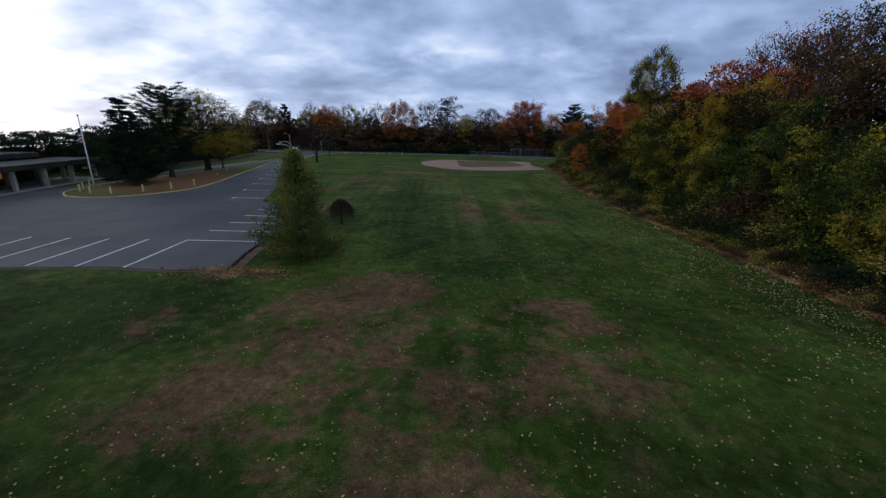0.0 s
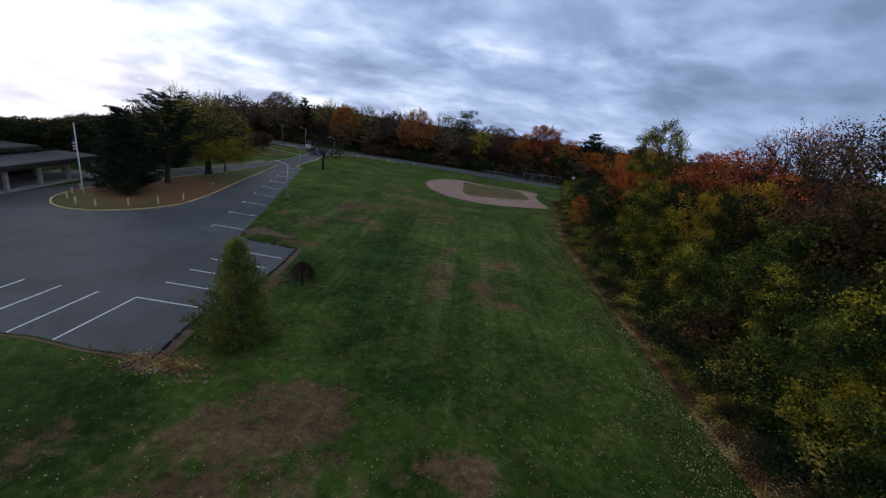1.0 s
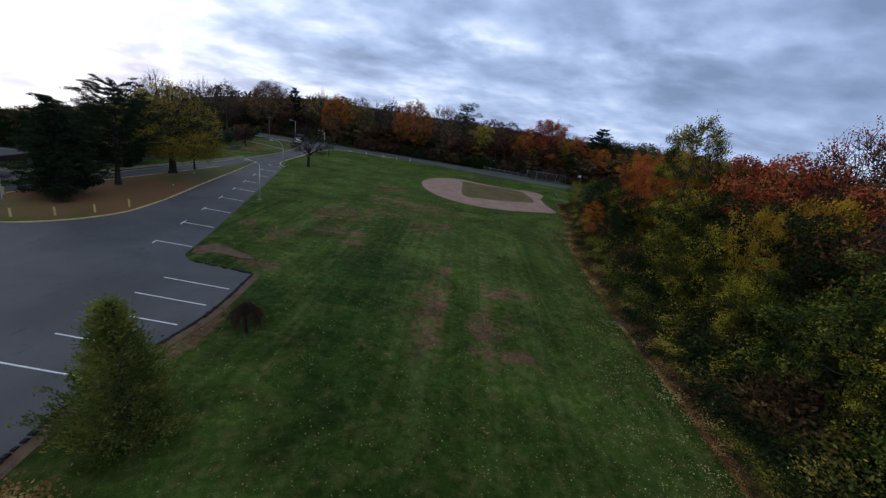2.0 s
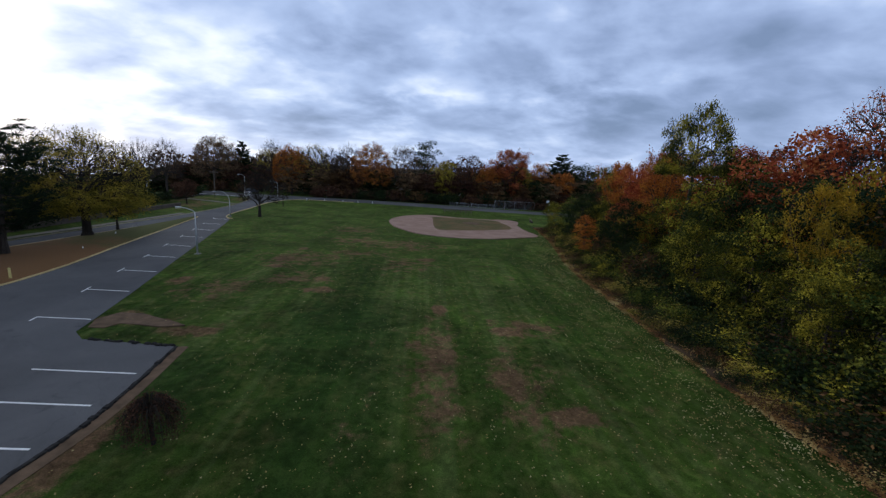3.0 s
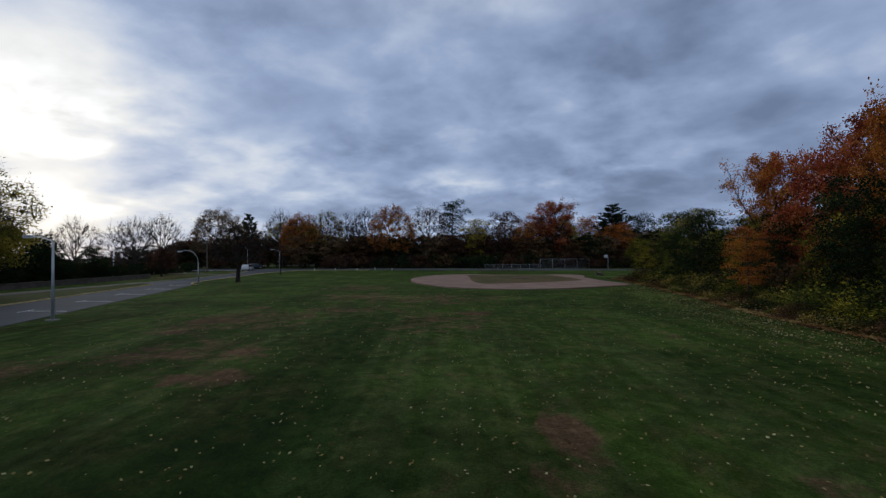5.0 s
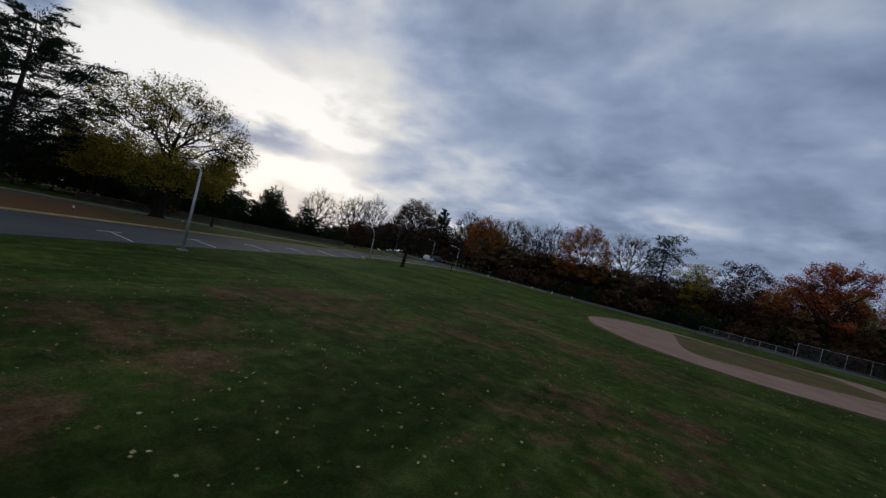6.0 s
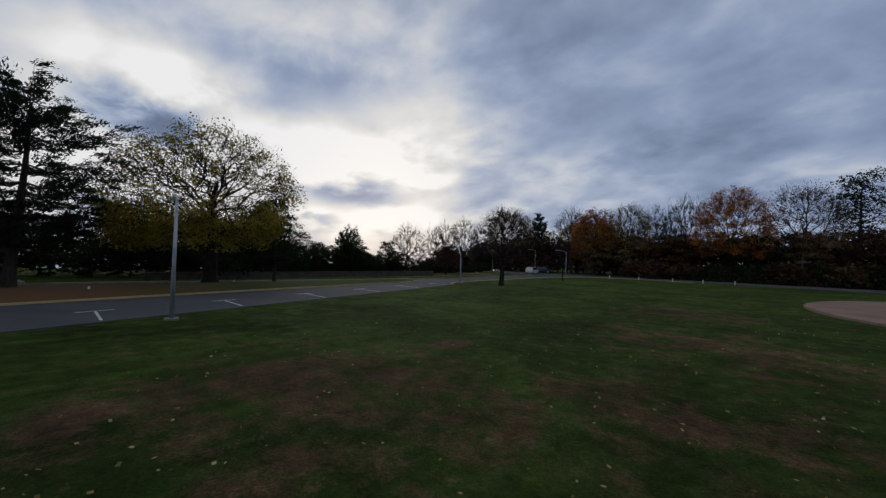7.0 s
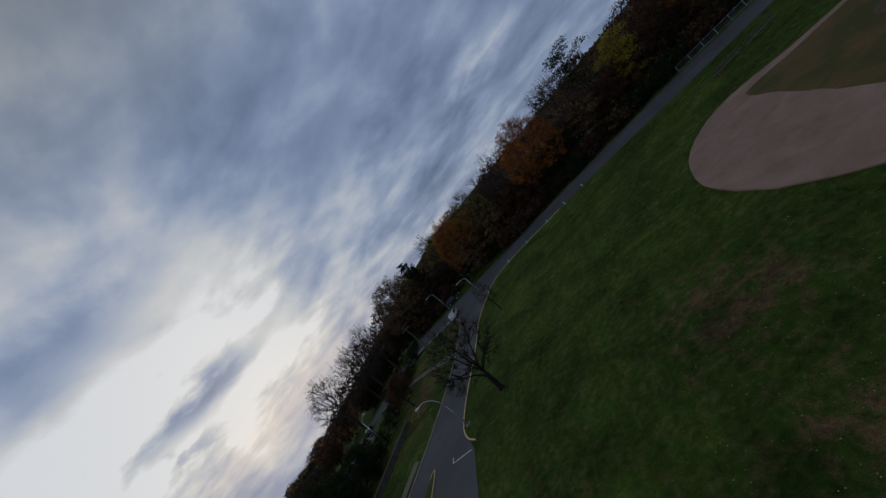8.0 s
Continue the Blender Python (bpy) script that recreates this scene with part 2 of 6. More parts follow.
def asphalt_material():
    a = Mat("asphalt", 0.85)
    col = a.mix(a.ramp(a.noise(0.12, 5, 0.6, 0.5), (0.35, 0.0), (0.65, 1.0)), (0.072, 0.074, 0.081), (0.102, 0.104, 0.113))
    col = a.mix(a.ramp(a.noise(0.55, 6, 0.65, 1.0), (0.60, 0.0), (0.72, 0.45)), col, (0.036, 0.037, 0.042))
    grain = a.noise(55, 3, 0.7)
    col = a.mix(0.6, col, a.ramp(grain, (0.3, 0.6), (0.7, 1.4)), "MULTIPLY")
    crack = a.N("ShaderNodeTexVoronoi")
    crack.feature = "DISTANCE_TO_EDGE"
    crack.inputs["Scale"].default_value = 0.16
    wob = a.N("ShaderNodeVectorMath")
    wob.operation = "ADD"
    nz = a.N("ShaderNodeTexNoise")
    nz.inputs["Scale"].default_value = 0.8
    a.L(a.place(), nz.inputs["Vector"])
    a.L(a.place(), wob.inputs[0]), a.L(nz.outputs["Color"], wob.inputs[1])
    a.L(wob.outputs[0], crack.inputs["Vector"])
    col = a.mix(a.ramp(crack.outputs["Distance"], (0.0, 0.22), (0.004, 0.0)), col, (0.025, 0.025, 0.027))
    a.color(col)
    a.bump(grain, 0.3, 0.01)
    return a.m


def dirt_material():
    a = Mat("infield_dirt", 0.95)
    col = a.mix(a.ramp(a.noise(0.35, 6, 0.6, 0.4), (0.35, 0.0), (0.65, 1.0)), (0.235, 0.150, 0.118), (0.315, 0.215, 0.175))
    g = a.noise(9, 6, 0.7)
    col = a.mix(0.4, col, a.ramp(g, (0.3, 0.7), (0.7, 1.3)), "MULTIPLY")
    a.color(col)
    a.bump(g, 0.4, 0.03)
    return a.m


def leaf_material(name, stops, rough=0.8, through_light=0.22):
    """Foliage: the hue varies from leaf to leaf and from clump to clump."""
    a = Mat(name, rough)
    g = a.N("ShaderNodeNewGeometry")
    f = a.math("ADD", a.math("MULTIPLY", g.outputs["Random Per Island"], 0.26), a.math("MULTIPLY", a.ramp(a.noise(0.52, 3), (0.32, 0.0), (0.68, 1.0)), 0.74))
    n = len(stops)
    col = a.ramp(f, *[(0.22 + 0.56 * i / (n - 1), c) for i, c in enumerate(stops)])
    a.color(col)
    tr = a.N("ShaderNodeBsdfTranslucent")
    a.L(col, tr.inputs[0])
    mx = a.N("ShaderNodeMixShader")
    mx.inputs[0].default_value = through_light
    out = a.nt.nodes["Material Output"]
    a.L(a.p.outputs[0], mx.inputs[1]), a.L(tr.outputs[0], mx.inputs[2]), a.L(mx.outputs[0], out.inputs[0])
    a.p.inputs["Specular IOR Level"].default_value = 0.05
    return a.m


def bark_material(name, c1, c2):
    a = Mat(name, 0.95)
    n = a.noise(6, 5, 0.65, 0.3, stretch=(1, 1, 0.25), obj=True)
    a.color(a.mix(a.ramp(n, (0.35, 0.0), (0.65, 1.0)), c1, c2))
    a.bump(n, 0.6, 0.03)
    return a.m


GRASS, ASPHALT, DIRT = grass_material(), asphalt_material(), dirt_material()
LEAF = {
    "green": leaf_material("leaf_green", [(0.014, 0.028, 0.008), (0.044, 0.070, 0.014), (0.19, 0.19, 0.030)]),
    "dark": leaf_material("leaf_dark_green", [(0.011, 0.021, 0.010), (0.020, 0.034, 0.013), (0.040, 0.053, 0.018)], through_light=0.2),
    "olive": leaf_material("leaf_olive", [(0.018, 0.030, 0.008), (0.085, 0.092, 0.016), (0.40, 0.33, 0.036)]),
    "yellow": leaf_material("leaf_yellow", [(0.16, 0.13, 0.020), (0.34, 0.22, 0.022), (0.46, 0.27, 0.025)]),
    "oak": leaf_material("leaf_oak", [(0.115, 0.105, 0.020), (0.25, 0.205, 0.030), (0.41, 0.30, 0.045)], through_light=0.3),
    "gold": leaf_material("leaf_gold", [(0.15, 0.135, 0.020), (0.33, 0.26, 0.030), (0.46, 0.34, 0.040)]),
    "orange": leaf_material("leaf_orange", [(0.18, 0.064, 0.018), (0.42, 0.132, 0.026), (0.52, 0.215, 0.036)]),
    "red": leaf_material("leaf_red", [(0.17, 0.042, 0.022), (0.40, 0.085, 0.035), (0.50, 0.19, 0.060)]),
    "brown": leaf_material("leaf_brown", [(0.042, 0.025, 0.014), (0.090, 0.050, 0.024), (0.18, 0.10, 0.040)]),
    "tan": leaf_material("leaf_tan", [(0.080, 0.055, 0.034), (0.155, 0.100, 0.055), (0.27, 0.165, 0.080)]),
    "maroon": leaf_material("leaf_maroon", [(0.045, 0.024, 0.017), (0.080, 0.040, 0.027), (0.125, 0.066, 0.040)]),
    "needle": leaf_material("pine_needle", [(0.010, 0.020, 0.012), (0.018, 0.032, 0.016), (0.030, 0.046, 0.020)], through_light=0.1),
    "cedar": leaf_material("cedar_spray", [(0.055, 0.082, 0.018), (0.125, 0.150, 0.032), (0.26, 0.25, 0.055)], through_light=0.25),
    "litter": leaf_material("leaf_litter", [(0.11, 0.055, 0.025), (0.24, 0.13, 0.045), (0.40, 0.30, 0.12)], 0.8, 0.1),
    "vine": leaf_material("bramble_leaf", [(0.048, 0.042, 0.016), (0.13, 0.11, 0.028), (0.44, 0.33, 0.07)]),
    "pale": leaf_material("fallen_leaf_pale", [(0.16, 0.11, 0.04), (0.32, 0.25, 0.09), (0.46, 0.40, 0.21)], 0.7, 0.1),
}
BARK = bark_material("bark", (0.035, 0.028, 0.023), (0.075, 0.062, 0.052))
BARK_DARK = bark_material("bark_dark", (0.018, 0.015, 0.013), (0.040, 0.033, 0.028))
WHITE_LINE = speckled("line_paint", (0.62, 0.63, 0.65), (0.78, 0.79, 0.80), 1.5, 0.7)
YELLOW_PAINT = speckled("yellow_paint", (0.52, 0.39, 0.18), (0.66, 0.51, 0.25), 1.2, 0.7)
KERB = speckled("kerb_concrete", (0.30, 0.27, 0.19), (0.42, 0.37, 0.25), 0.8, 0.9)
PATHWAY = speckled("worn_path", (0.13, 0.12, 0.10), (0.20, 0.18, 0.155), 0.7, 0.95)
CONCRETE = speckled("concrete", (0.24, 0.235, 0.22), (0.36, 0.35, 0.33), 0.7, 0.9)
METAL = speckled("galvanised_steel", (0.36, 0.38, 0.40), (0.50, 0.52, 0.54), 2.0, 0.5, 0.35)
WHITE_PAINT = speckled("white_paint", (0.68, 0.69, 0.70), (0.82, 0.82, 0.82), 2.0, 0.5)
WIRE = speckled("dull_wire", (0.10, 0.105, 0.11), (0.16, 0.165, 0.17), 2.0, 0.7)
BOLLARD = speckled("bollard_yellow", (0.50, 0.41, 0.14), (0.66, 0.55, 0.21), 3.0, 0.6)
BRICK = speckled("dark_brick", (0.070, 0.045, 0.036), (0.110, 0.070, 0.055), 1.4, 0.9)
FASCIA = speckled("roof_fascia", (0.036, 0.030, 0.028), (0.058, 0.050, 0.046), 0.9, 0.8)
ROOFING = speckled("flat_roofing", (0.038, 0.040, 0.046), (0.065, 0.068, 0.076), 0.4, 0.9)
COLUMN = speckled("column_concrete", (0.30, 0.27, 0.23), (0.42, 0.38, 0.33), 0.9, 0.9)
STONE_WALL = speckled("wall_block", (0.075, 0.062, 0.052), (0.12, 0.10, 0.085), 1.1, 0.95)
CLAPBOARD = speckled("clapboard", (0.45, 0.45, 0.45), (0.60, 0.60, 0.60), 0.6, 0.7)
SHINGLE = speckled("roof_shingle", (0.05, 0.048, 0.05), (0.09, 0.085, 0.085), 0.8, 0.9)
CAR_WHITE = speckled("car_white", (0.62, 0.62, 0.62), (0.72, 0.72, 0.72), 0.5, 0.25)
CAR_DARK = speckled("car_dark", (0.03, 0.035, 0.045), (0.05, 0.055, 0.065), 0.5, 0.25)
RUBBER = speckled("rubber", (0.012, 0.012, 0.012), (0.025, 0.025, 0.025), 4, 0.9)
BLUE = speckled("sign_blue", (0.03, 0.16, 0.50), (0.05, 0.21, 0.58), 3, 0.5)
GREEN_SIGN = speckled("sign_green", (0.02, 0.22, 0.12), (0.03, 0.28, 0.15), 3, 0.5)
TIMBER = speckled("weathered_timber", (0.10, 0.085, 0.07), (0.18, 0.15, 0.12), 4, 0.9)
RED_CLOTH = speckled("red_cloth", (0.30, 0.03, 0.035), (0.38, 0.05, 0.05), 5, 0.9)
WHITE_CLOTH = speckled("white_cloth", (0.60, 0.60, 0.60), (0.70, 0.70, 0.70), 5, 0.9)
BLUE_CLOTH = speckled("blue_cloth", (0.02, 0.03, 0.12), (0.03, 0.045, 0.17), 5, 0.9)


def glass_material():
    a = Mat("window_glass", 0.08)
    a.color((0.02, 0.022, 0.026))
    a.p.inputs["Specular IOR Level"].default_value = 0.6
    return a.m


def lit_material():
    a = Mat("lit_window", 0.4)
    a.color((0.3, 0.14, 0.04))
    a.p.inputs["Emission Color"].default_value = (1.0, 0.42, 0.10, 1)
    a.p.inputs["Emission Strength"].default_value = 0.12
    return a.m


GLASS, LIT = glass_material(), lit_material()


def needle_floor_material():
    a = Mat("needle_covered_ground", 0.95)
    w, f = a.noise(0.22, 5, 0.6, 0.5), a.noise(11, 6, 0.7)
    sep = a.N("ShaderNodeSeparateXYZ")
    a.L(a.place(), sep.inputs[0])
    green = a.math("ADD", a.math("MULTIPLY", a.math("ABSOLUTE", a.math("SUBTRACT", sep.outputs[1], 71.0)), 0.030), a.math("MULTIPLY", w, 0.55))
    col = a.mix(a.ramp(green, (0.50, 0.0), (0.72, 0.9)), (0.155, 0.085, 0.040), (0.070, 0.085, 0.026))
    col = a.mix(0.6, col, a.ramp(f, (0.3, 0.55), (0.7, 1.45)), "MULTIPLY")
    a.color(col)
    a.bump(f, 0.7, 0.04)
    return a.m


NEEDLES = needle_floor_material()

# ---------------------------------------------------------------- mesh helpers


def mesh(name, verts, faces, material, smooth=False):
    me = bpy.data.meshes.new(name)
    me.from_pydata(verts if isinstance(verts, list) else verts.tolist(), [], faces if isinstance(faces, list) else faces.tolist())
    if material:
        me.materials.append(material)
    if smooth:
        me.polygons.foreach_set("use_smooth", [True] * len(me.polygons))
    me.update()
    return me


def obj(name, verts, faces, material, parent=None, label="", smooth=False):
    ob = new(name, mesh(name, verts, faces, material, smooth))
    if parent:
        ob.parent = parent
    if label:
        ob["label"] = label
    return ob


def part(name, bm, material, parent, label="", smooth=False):
    me = bpy.data.meshes.new(name)
    bm.to_mesh(me)
    bm.free()
    me.materials.append(material)
    if smooth:
        me.polygons.foreach_set("use_smooth", [True] * len(me.polygons))
    ob = new(name, me)
    ob.parent = parent
    if label:
        ob["label"] = label
    return ob


def thing(name, m, label, category, group="", kind=""):
    ob = new(name)
    ob.matrix_basis = m
    return tagged(ob, label, category, group, kind)


def box(x0, y0, z0, x1, y1, z1, bevel=0.0):
    bm = bmesh.new()
    bmesh.ops.create_cube(bm, size=1, matrix=Matrix.Translation(((x0 + x1) / 2, (y0 + y1) / 2, (z0 + z1) / 2)) @ Matrix.Diagonal((x1 - x0, y1 - y0, z1 - z0, 1)))
    if bevel:
        bmesh.ops.bevel(bm, geom=bm.edges[:], offset=bevel, segments=2, affect="EDGES", profile=0.5)
    return bm


def tube(V, F, pts, radii, sides=6, cap=True):
    """Adds a tapered tube along pts to the lists V and F."""
    pts = [Vector(p) for p in pts]
    base = len(V)
    side = Vector((1, 0, 0))
    for i, p in enumerate(pts):
        a, b = pts[max(i - 1, 0)], pts[min(i + 1, len(pts) - 1)]
        d = (b - a).normalized()
        side = (side - d * side.dot(d))
        side = side.normalized() if side.length > 1e-4 else d.orthogonal().normalized()
        up = d.cross(side)
        for k in range(sides):
            w = 2 * math.pi * k / sides
            V.append(tuple(p + (side * math.cos(w) + up * math.sin(w)) * radii[i]))
    for i in range(len(pts) - 1):
        for k in range(sides):
            k2 = (k + 1) % sides
            F.append((base + i * sides + k, base + i * sides + k2, base + (i + 1) * sides + k2, base + (i + 1) * sides + k))
    if cap:
        F.append(tuple(base + k for k in reversed(range(sides))))
        F.append(tuple(base + (len(pts) - 1) * sides + k for k in range(sides)))


def smooth_line(pts, per=6, closed=False):
    """Catmull-Rom points through pts."""
    n = len(pts)
    out = []
    rng = range(n) if closed else range(n - 1)
    for i in rng:
        g = [Vector(pts[(i + k) % n] if closed else pts[min(max(i + k, 0), n - 1)]) for k in (-1, 0, 1, 2)]
        for s in range(per):
            u = s / per
            out.append(0.5 * (2 * g[1] + (g[2] - g[0]) * u + (2 * g[0] - 5 * g[1] + 4 * g[2] - g[3]) * u * u + (3 * g[1] - g[0] - 3 * g[2] + g[3]) * u ** 3))
    if not closed:
        out.append(Vector(pts[-1]))
    return out


def sheet(name, outline, z, material, depth=0.3, ragged=0.0, seed=1):
    """A flat slab with this outline; its top lies at z."""
    r = random.Random(seed)
    bm = bmesh.new()
    top = [bm.verts.new((p[0] + r.uniform(-ragged, ragged), p[1] + r.uniform(-ragged, ragged), z)) for p in outline]
    f = bm.faces.new(top)
    if f.normal.z < 0 or (f.normal_update() or f.normal.z < 0):
        f.normal_flip()
    ext = bmesh.ops.extrude_face_region(bm, geom=[f])
    vs = [g for g in ext["geom"] if isinstance(g, bmesh.types.BMVert)]
    for v in bm.verts:
        v.co.z = z - depth
    for v in vs:
        v.co.z = z
    bmesh.ops.recalc_face_normals(bm, faces=bm.faces[:])
    bmesh.ops.triangulate(bm, faces=[q for q in bm.faces if len(q.verts) > 4])
    me = bpy.data.meshes.new(name)
    bm.to_mesh(me)
    bm.free()
    me.materials.append(material)
    return new(name, me)


def ribbon(name, line, width, z0, z1, material, side=0.0):
    """A strip of rectangular section along a line (side shifts it to the line's left)."""
    V, F = [], []
    pts = [Vector((p[0], p[1], 0)) for p in line]
    for i, p in enumerate(pts):
        d = (pts[min(i + 1, len(pts) - 1)] - pts[max(i - 1, 0)]).normalized()
        n = Vector((-d.y, d.x, 0))
        for s, z in ((-0.5, z0), (-0.5, z1), (0.5, z1), (0.5, z0)):
            q = p + n * (s * width + side)
            V.append((q.x, q.y, z))
    for i in range(len(pts) - 1):
        for k in range(3):
            F.append((4 * i + k, 4 * i + k + 1, 4 * i + k + 5, 4 * i + k + 4))
    F += [(0, 3, 2, 1), tuple(4 * (len(pts) - 1) + k for k in range(4))]
    return obj(name, V, F, material)


# ---------------------------------------------------------------- ground, lot, roads
EAST_EDGE = [(7.6, 32.0), (7.0, 36.5), (7.1, 41.5), (7.6, 47.0), (6.9, 54.1), (4.0, 54.4), (0.6, 54.7), (-0.7, 55.8), (-1.1, 57.5), (-2.9, 64.4), (-4.7, 70.7),
             (-6.5, 77.0), (-8.3, 83.5), (-10.1, 89.8), (-11.9, 96.2), (-13.7, 102.5), (-15.6, 108.6), (-17.0, 110.6), (-18.2, 112.5), (-18.8, 115.5), (-19.4, 121.0), (-20.0, 130.0), (-21.3, 141.0), (-20.5, 150.0)]


def lot_x(y):
    """The x of the asphalt's east edge at y."""
    if y < 32 or y > 150:
        return -28.0 if y > 150 else -200.0
    for (x0, y0), (x1, y1) in zip(EAST_EDGE, EAST_EDGE[1:]):
        if y0 <= y <= y1:
            return max(x0, x1)
    return 8.0


def fall(x, y):
    """How far the land has dropped west of the school and of the drive."""
    start = -68 + 24 * min(max((y - 84) / 22, 0), 1)
    return max(start - x - 0.5 * max(y - 150, 0), 0) * 0.2


def build_ground():
    xs = [-900, -600, -400, -300, -220, -170, -130, -110, -95, -85, -76, -68, -60, -52, -44, -37] + [-30 + 1.5 * i for i in range(75)] + [95, 130, 200, 350, 700, 1300, 2500]
    ys = [-2500, -1200, -500, -200, -80, -40, -20, -8] + [1.5 * i for i in range(105)] + [165, 180, 220, 300, 500, 900, 1500, 2500]
    V, F = [], []
    for y in ys:
        for x in xs:
            amp = min(max((x - lot_x(y) - 2.0) / 5.0, 0), 1) * min(max((y - 33) / 2 if x < 8 else 1, 0), 1) if y > 30 else 1
            amp *= 1 if abs(x) < 90 and y < 150 else 0
            z = -fall(x, y) + amp * (0.10 * noise.noise((x * 0.11, y * 0.11, 0.3)) + 0.05 * noise.noise((x * 0.4, y * 0.4, 2.0)) - 0.02)
            V.append((x, y, z))
    n = len(xs)
    for j in range(len(ys) - 1):
        for i in range(n - 1):
            F.append((j * n + i, j * n + i + 1, j * n + i + n + 1, j * n + i + n))
    return tagged(obj("ground", V, F, GRASS, smooth=True), "mown autumn lawn with dry bare earth patches", "ground", kind="structure")


build_ground()
WEST = [(-29.5, 150.0), (-26.8, 136.0), (-26.0, 124.0), (-26.4, 114.0), (-27.6, 102.0), (-29.4, 88.0), (-31.2, 74.0), (-31.6, 60.0), (-31.6, 48.0), (-60.0, 46.0), (-60.0, 32.5)]
lot = EAST_EDGE + WEST + [(-40.0, 32.4), (-20.0, 32.3), (-8.0, 31.9), (0.0, 32.6), (3.3, 32.2), (5.5, 32.3)]
tagged(sheet("road", lot, 0.03, ASPHALT, 0.4), "grey worn asphalt parking lot and drive", "parking lot", kind="structure")
# crossing road at the far end of the field
cross = [(-44, 157), (-33, 156), (-29.5, 150), (-20.5, 150), (-19.3, 154.5), (-15.0, 157.5), (0.0, 158.0), (8.0, 157.5), (26.0, 154.5), (44.0, 151.5), (62.0, 150.0), (120, 148),
         (120, 156), (62, 158.5), (44, 162), (26, 166.5), (5, 168.5), (-18, 169), (-44, 169)]
tagged(sheet("road", cross, 0.034, ASPHALT, 0.4), "grey asphalt road past the far end of the field", "road", kind="structure")
# island with its kerb
ISLAND = [(-28.2, 65.8), (-27.2, 60.0), (-24.8, 56.8), (-22.2, 55.7), (-19.6, 56.1), (-17.2, 57.8), (-15.1, 60.8), (-14.0, 65.0), (-14.8, 72.5), (-17.0, 83.0), (-18.6, 91.5), (-20.6, 101.5), (-22.5, 110.0), (-23.0, 103.0),
          (-24.2, 94.0), (-25.4, 86.0), (-27.0, 76.0)]
isl = smooth_line([(x, y, 0) for x, y in ISLAND], 6, True)


def build_island():
    """A gently mounded island: rings that shrink towards its middle line."""
    rings = [(1.0, 0.14), (0.93, 0.19), (0.78, 0.30), (0.55, 0.40), (0.3, 0.45), (0.1, 0.46)]
    V, F = [], []
    n = len(isl)
    for s, z in rings:
        for p in isl:
            cx = min(max(-21.2 - 0.02 * (p.y - 66), -22.3), -20.0)
            cy = 60.5 + (p.y - 56) * (40.0 / 51.0)
            V.append((cx + (p.x - cx) * s, cy + (p.y - cy) * s, z + 0.03 * noise.noise((p.x * 0.5, p.y * 0.5, s * 4))))
    for r in range(len(rings) - 1):
        for i in range(n):
            j = (i + 1) % n
            F.append((r * n + i, r * n + j, r * n + n + j, r * n + n + i))
    F.append(tuple((len(rings) - 1) * n + i for i in range(n)))
    base = len(V)
    for p in isl:
        V.append((p.x, p.y, -0.2))
    for i in range(n):
        j = (i + 1) % n
        F.append((i, base + i, base + j, j))
    return tagged(obj("ground_island", V, F, NEEDLES, smooth=True), "raised island covered in brown pine needles and thin grass", "traffic island", kind="structure")


build_island()
tagged(ribbon("kerb", isl + [isl[0]], 0.17, -0.1, 0.150, YELLOW_PAINT), "faded yellow painted concrete kerb round the island", "kerb", kind="structure")
kerb_e = smooth_line([(-15.6, 109.6, 0), (-17.0, 110.7, 0), (-18.2, 112.7, 0), (-18.9, 115.6, 0), (-19.5, 121.0, 0), (-20.1, 130.0, 0), (-21.3, 141.0, 0), (-20.4, 150.0, 0), (-19.2, 154.6, 0), (-15.0, 157.5, 0), (0.0, 158.0, 0)], 5)
tagged(ribbon("kerb", kerb_e, 0.17, -0.1, 0.12, YELLOW_PAINT), "faded yellow kerb at the lawn's edge", "kerb", kind="structure")
kerb_w = smooth_line([(-31.1, 74, 0), (-29.3, 88, 0), (-27.5, 102, 0), (-26.3, 114, 0), (-25.9, 124, 0), (-26.7, 136, 0), (-29.4, 150, 0), (-33, 156, 0)], 5)
tagged(ribbon("kerb", kerb_w, 0.16, -0.1, 0.15, KERB), "pale concrete kerb beside the drive", "kerb", kind="structure")

# broken dark edge of the lot, with bare soil beside it
SOIL = speckled("bare_soil", (0.085, 0.058, 0.038), (0.15, 0.10, 0.066), 1.2, 0.95, 0, 0.5, 20)
edge = smooth_line([(x, y, 0) for x, y in EAST_EDGE[:5]], 6)


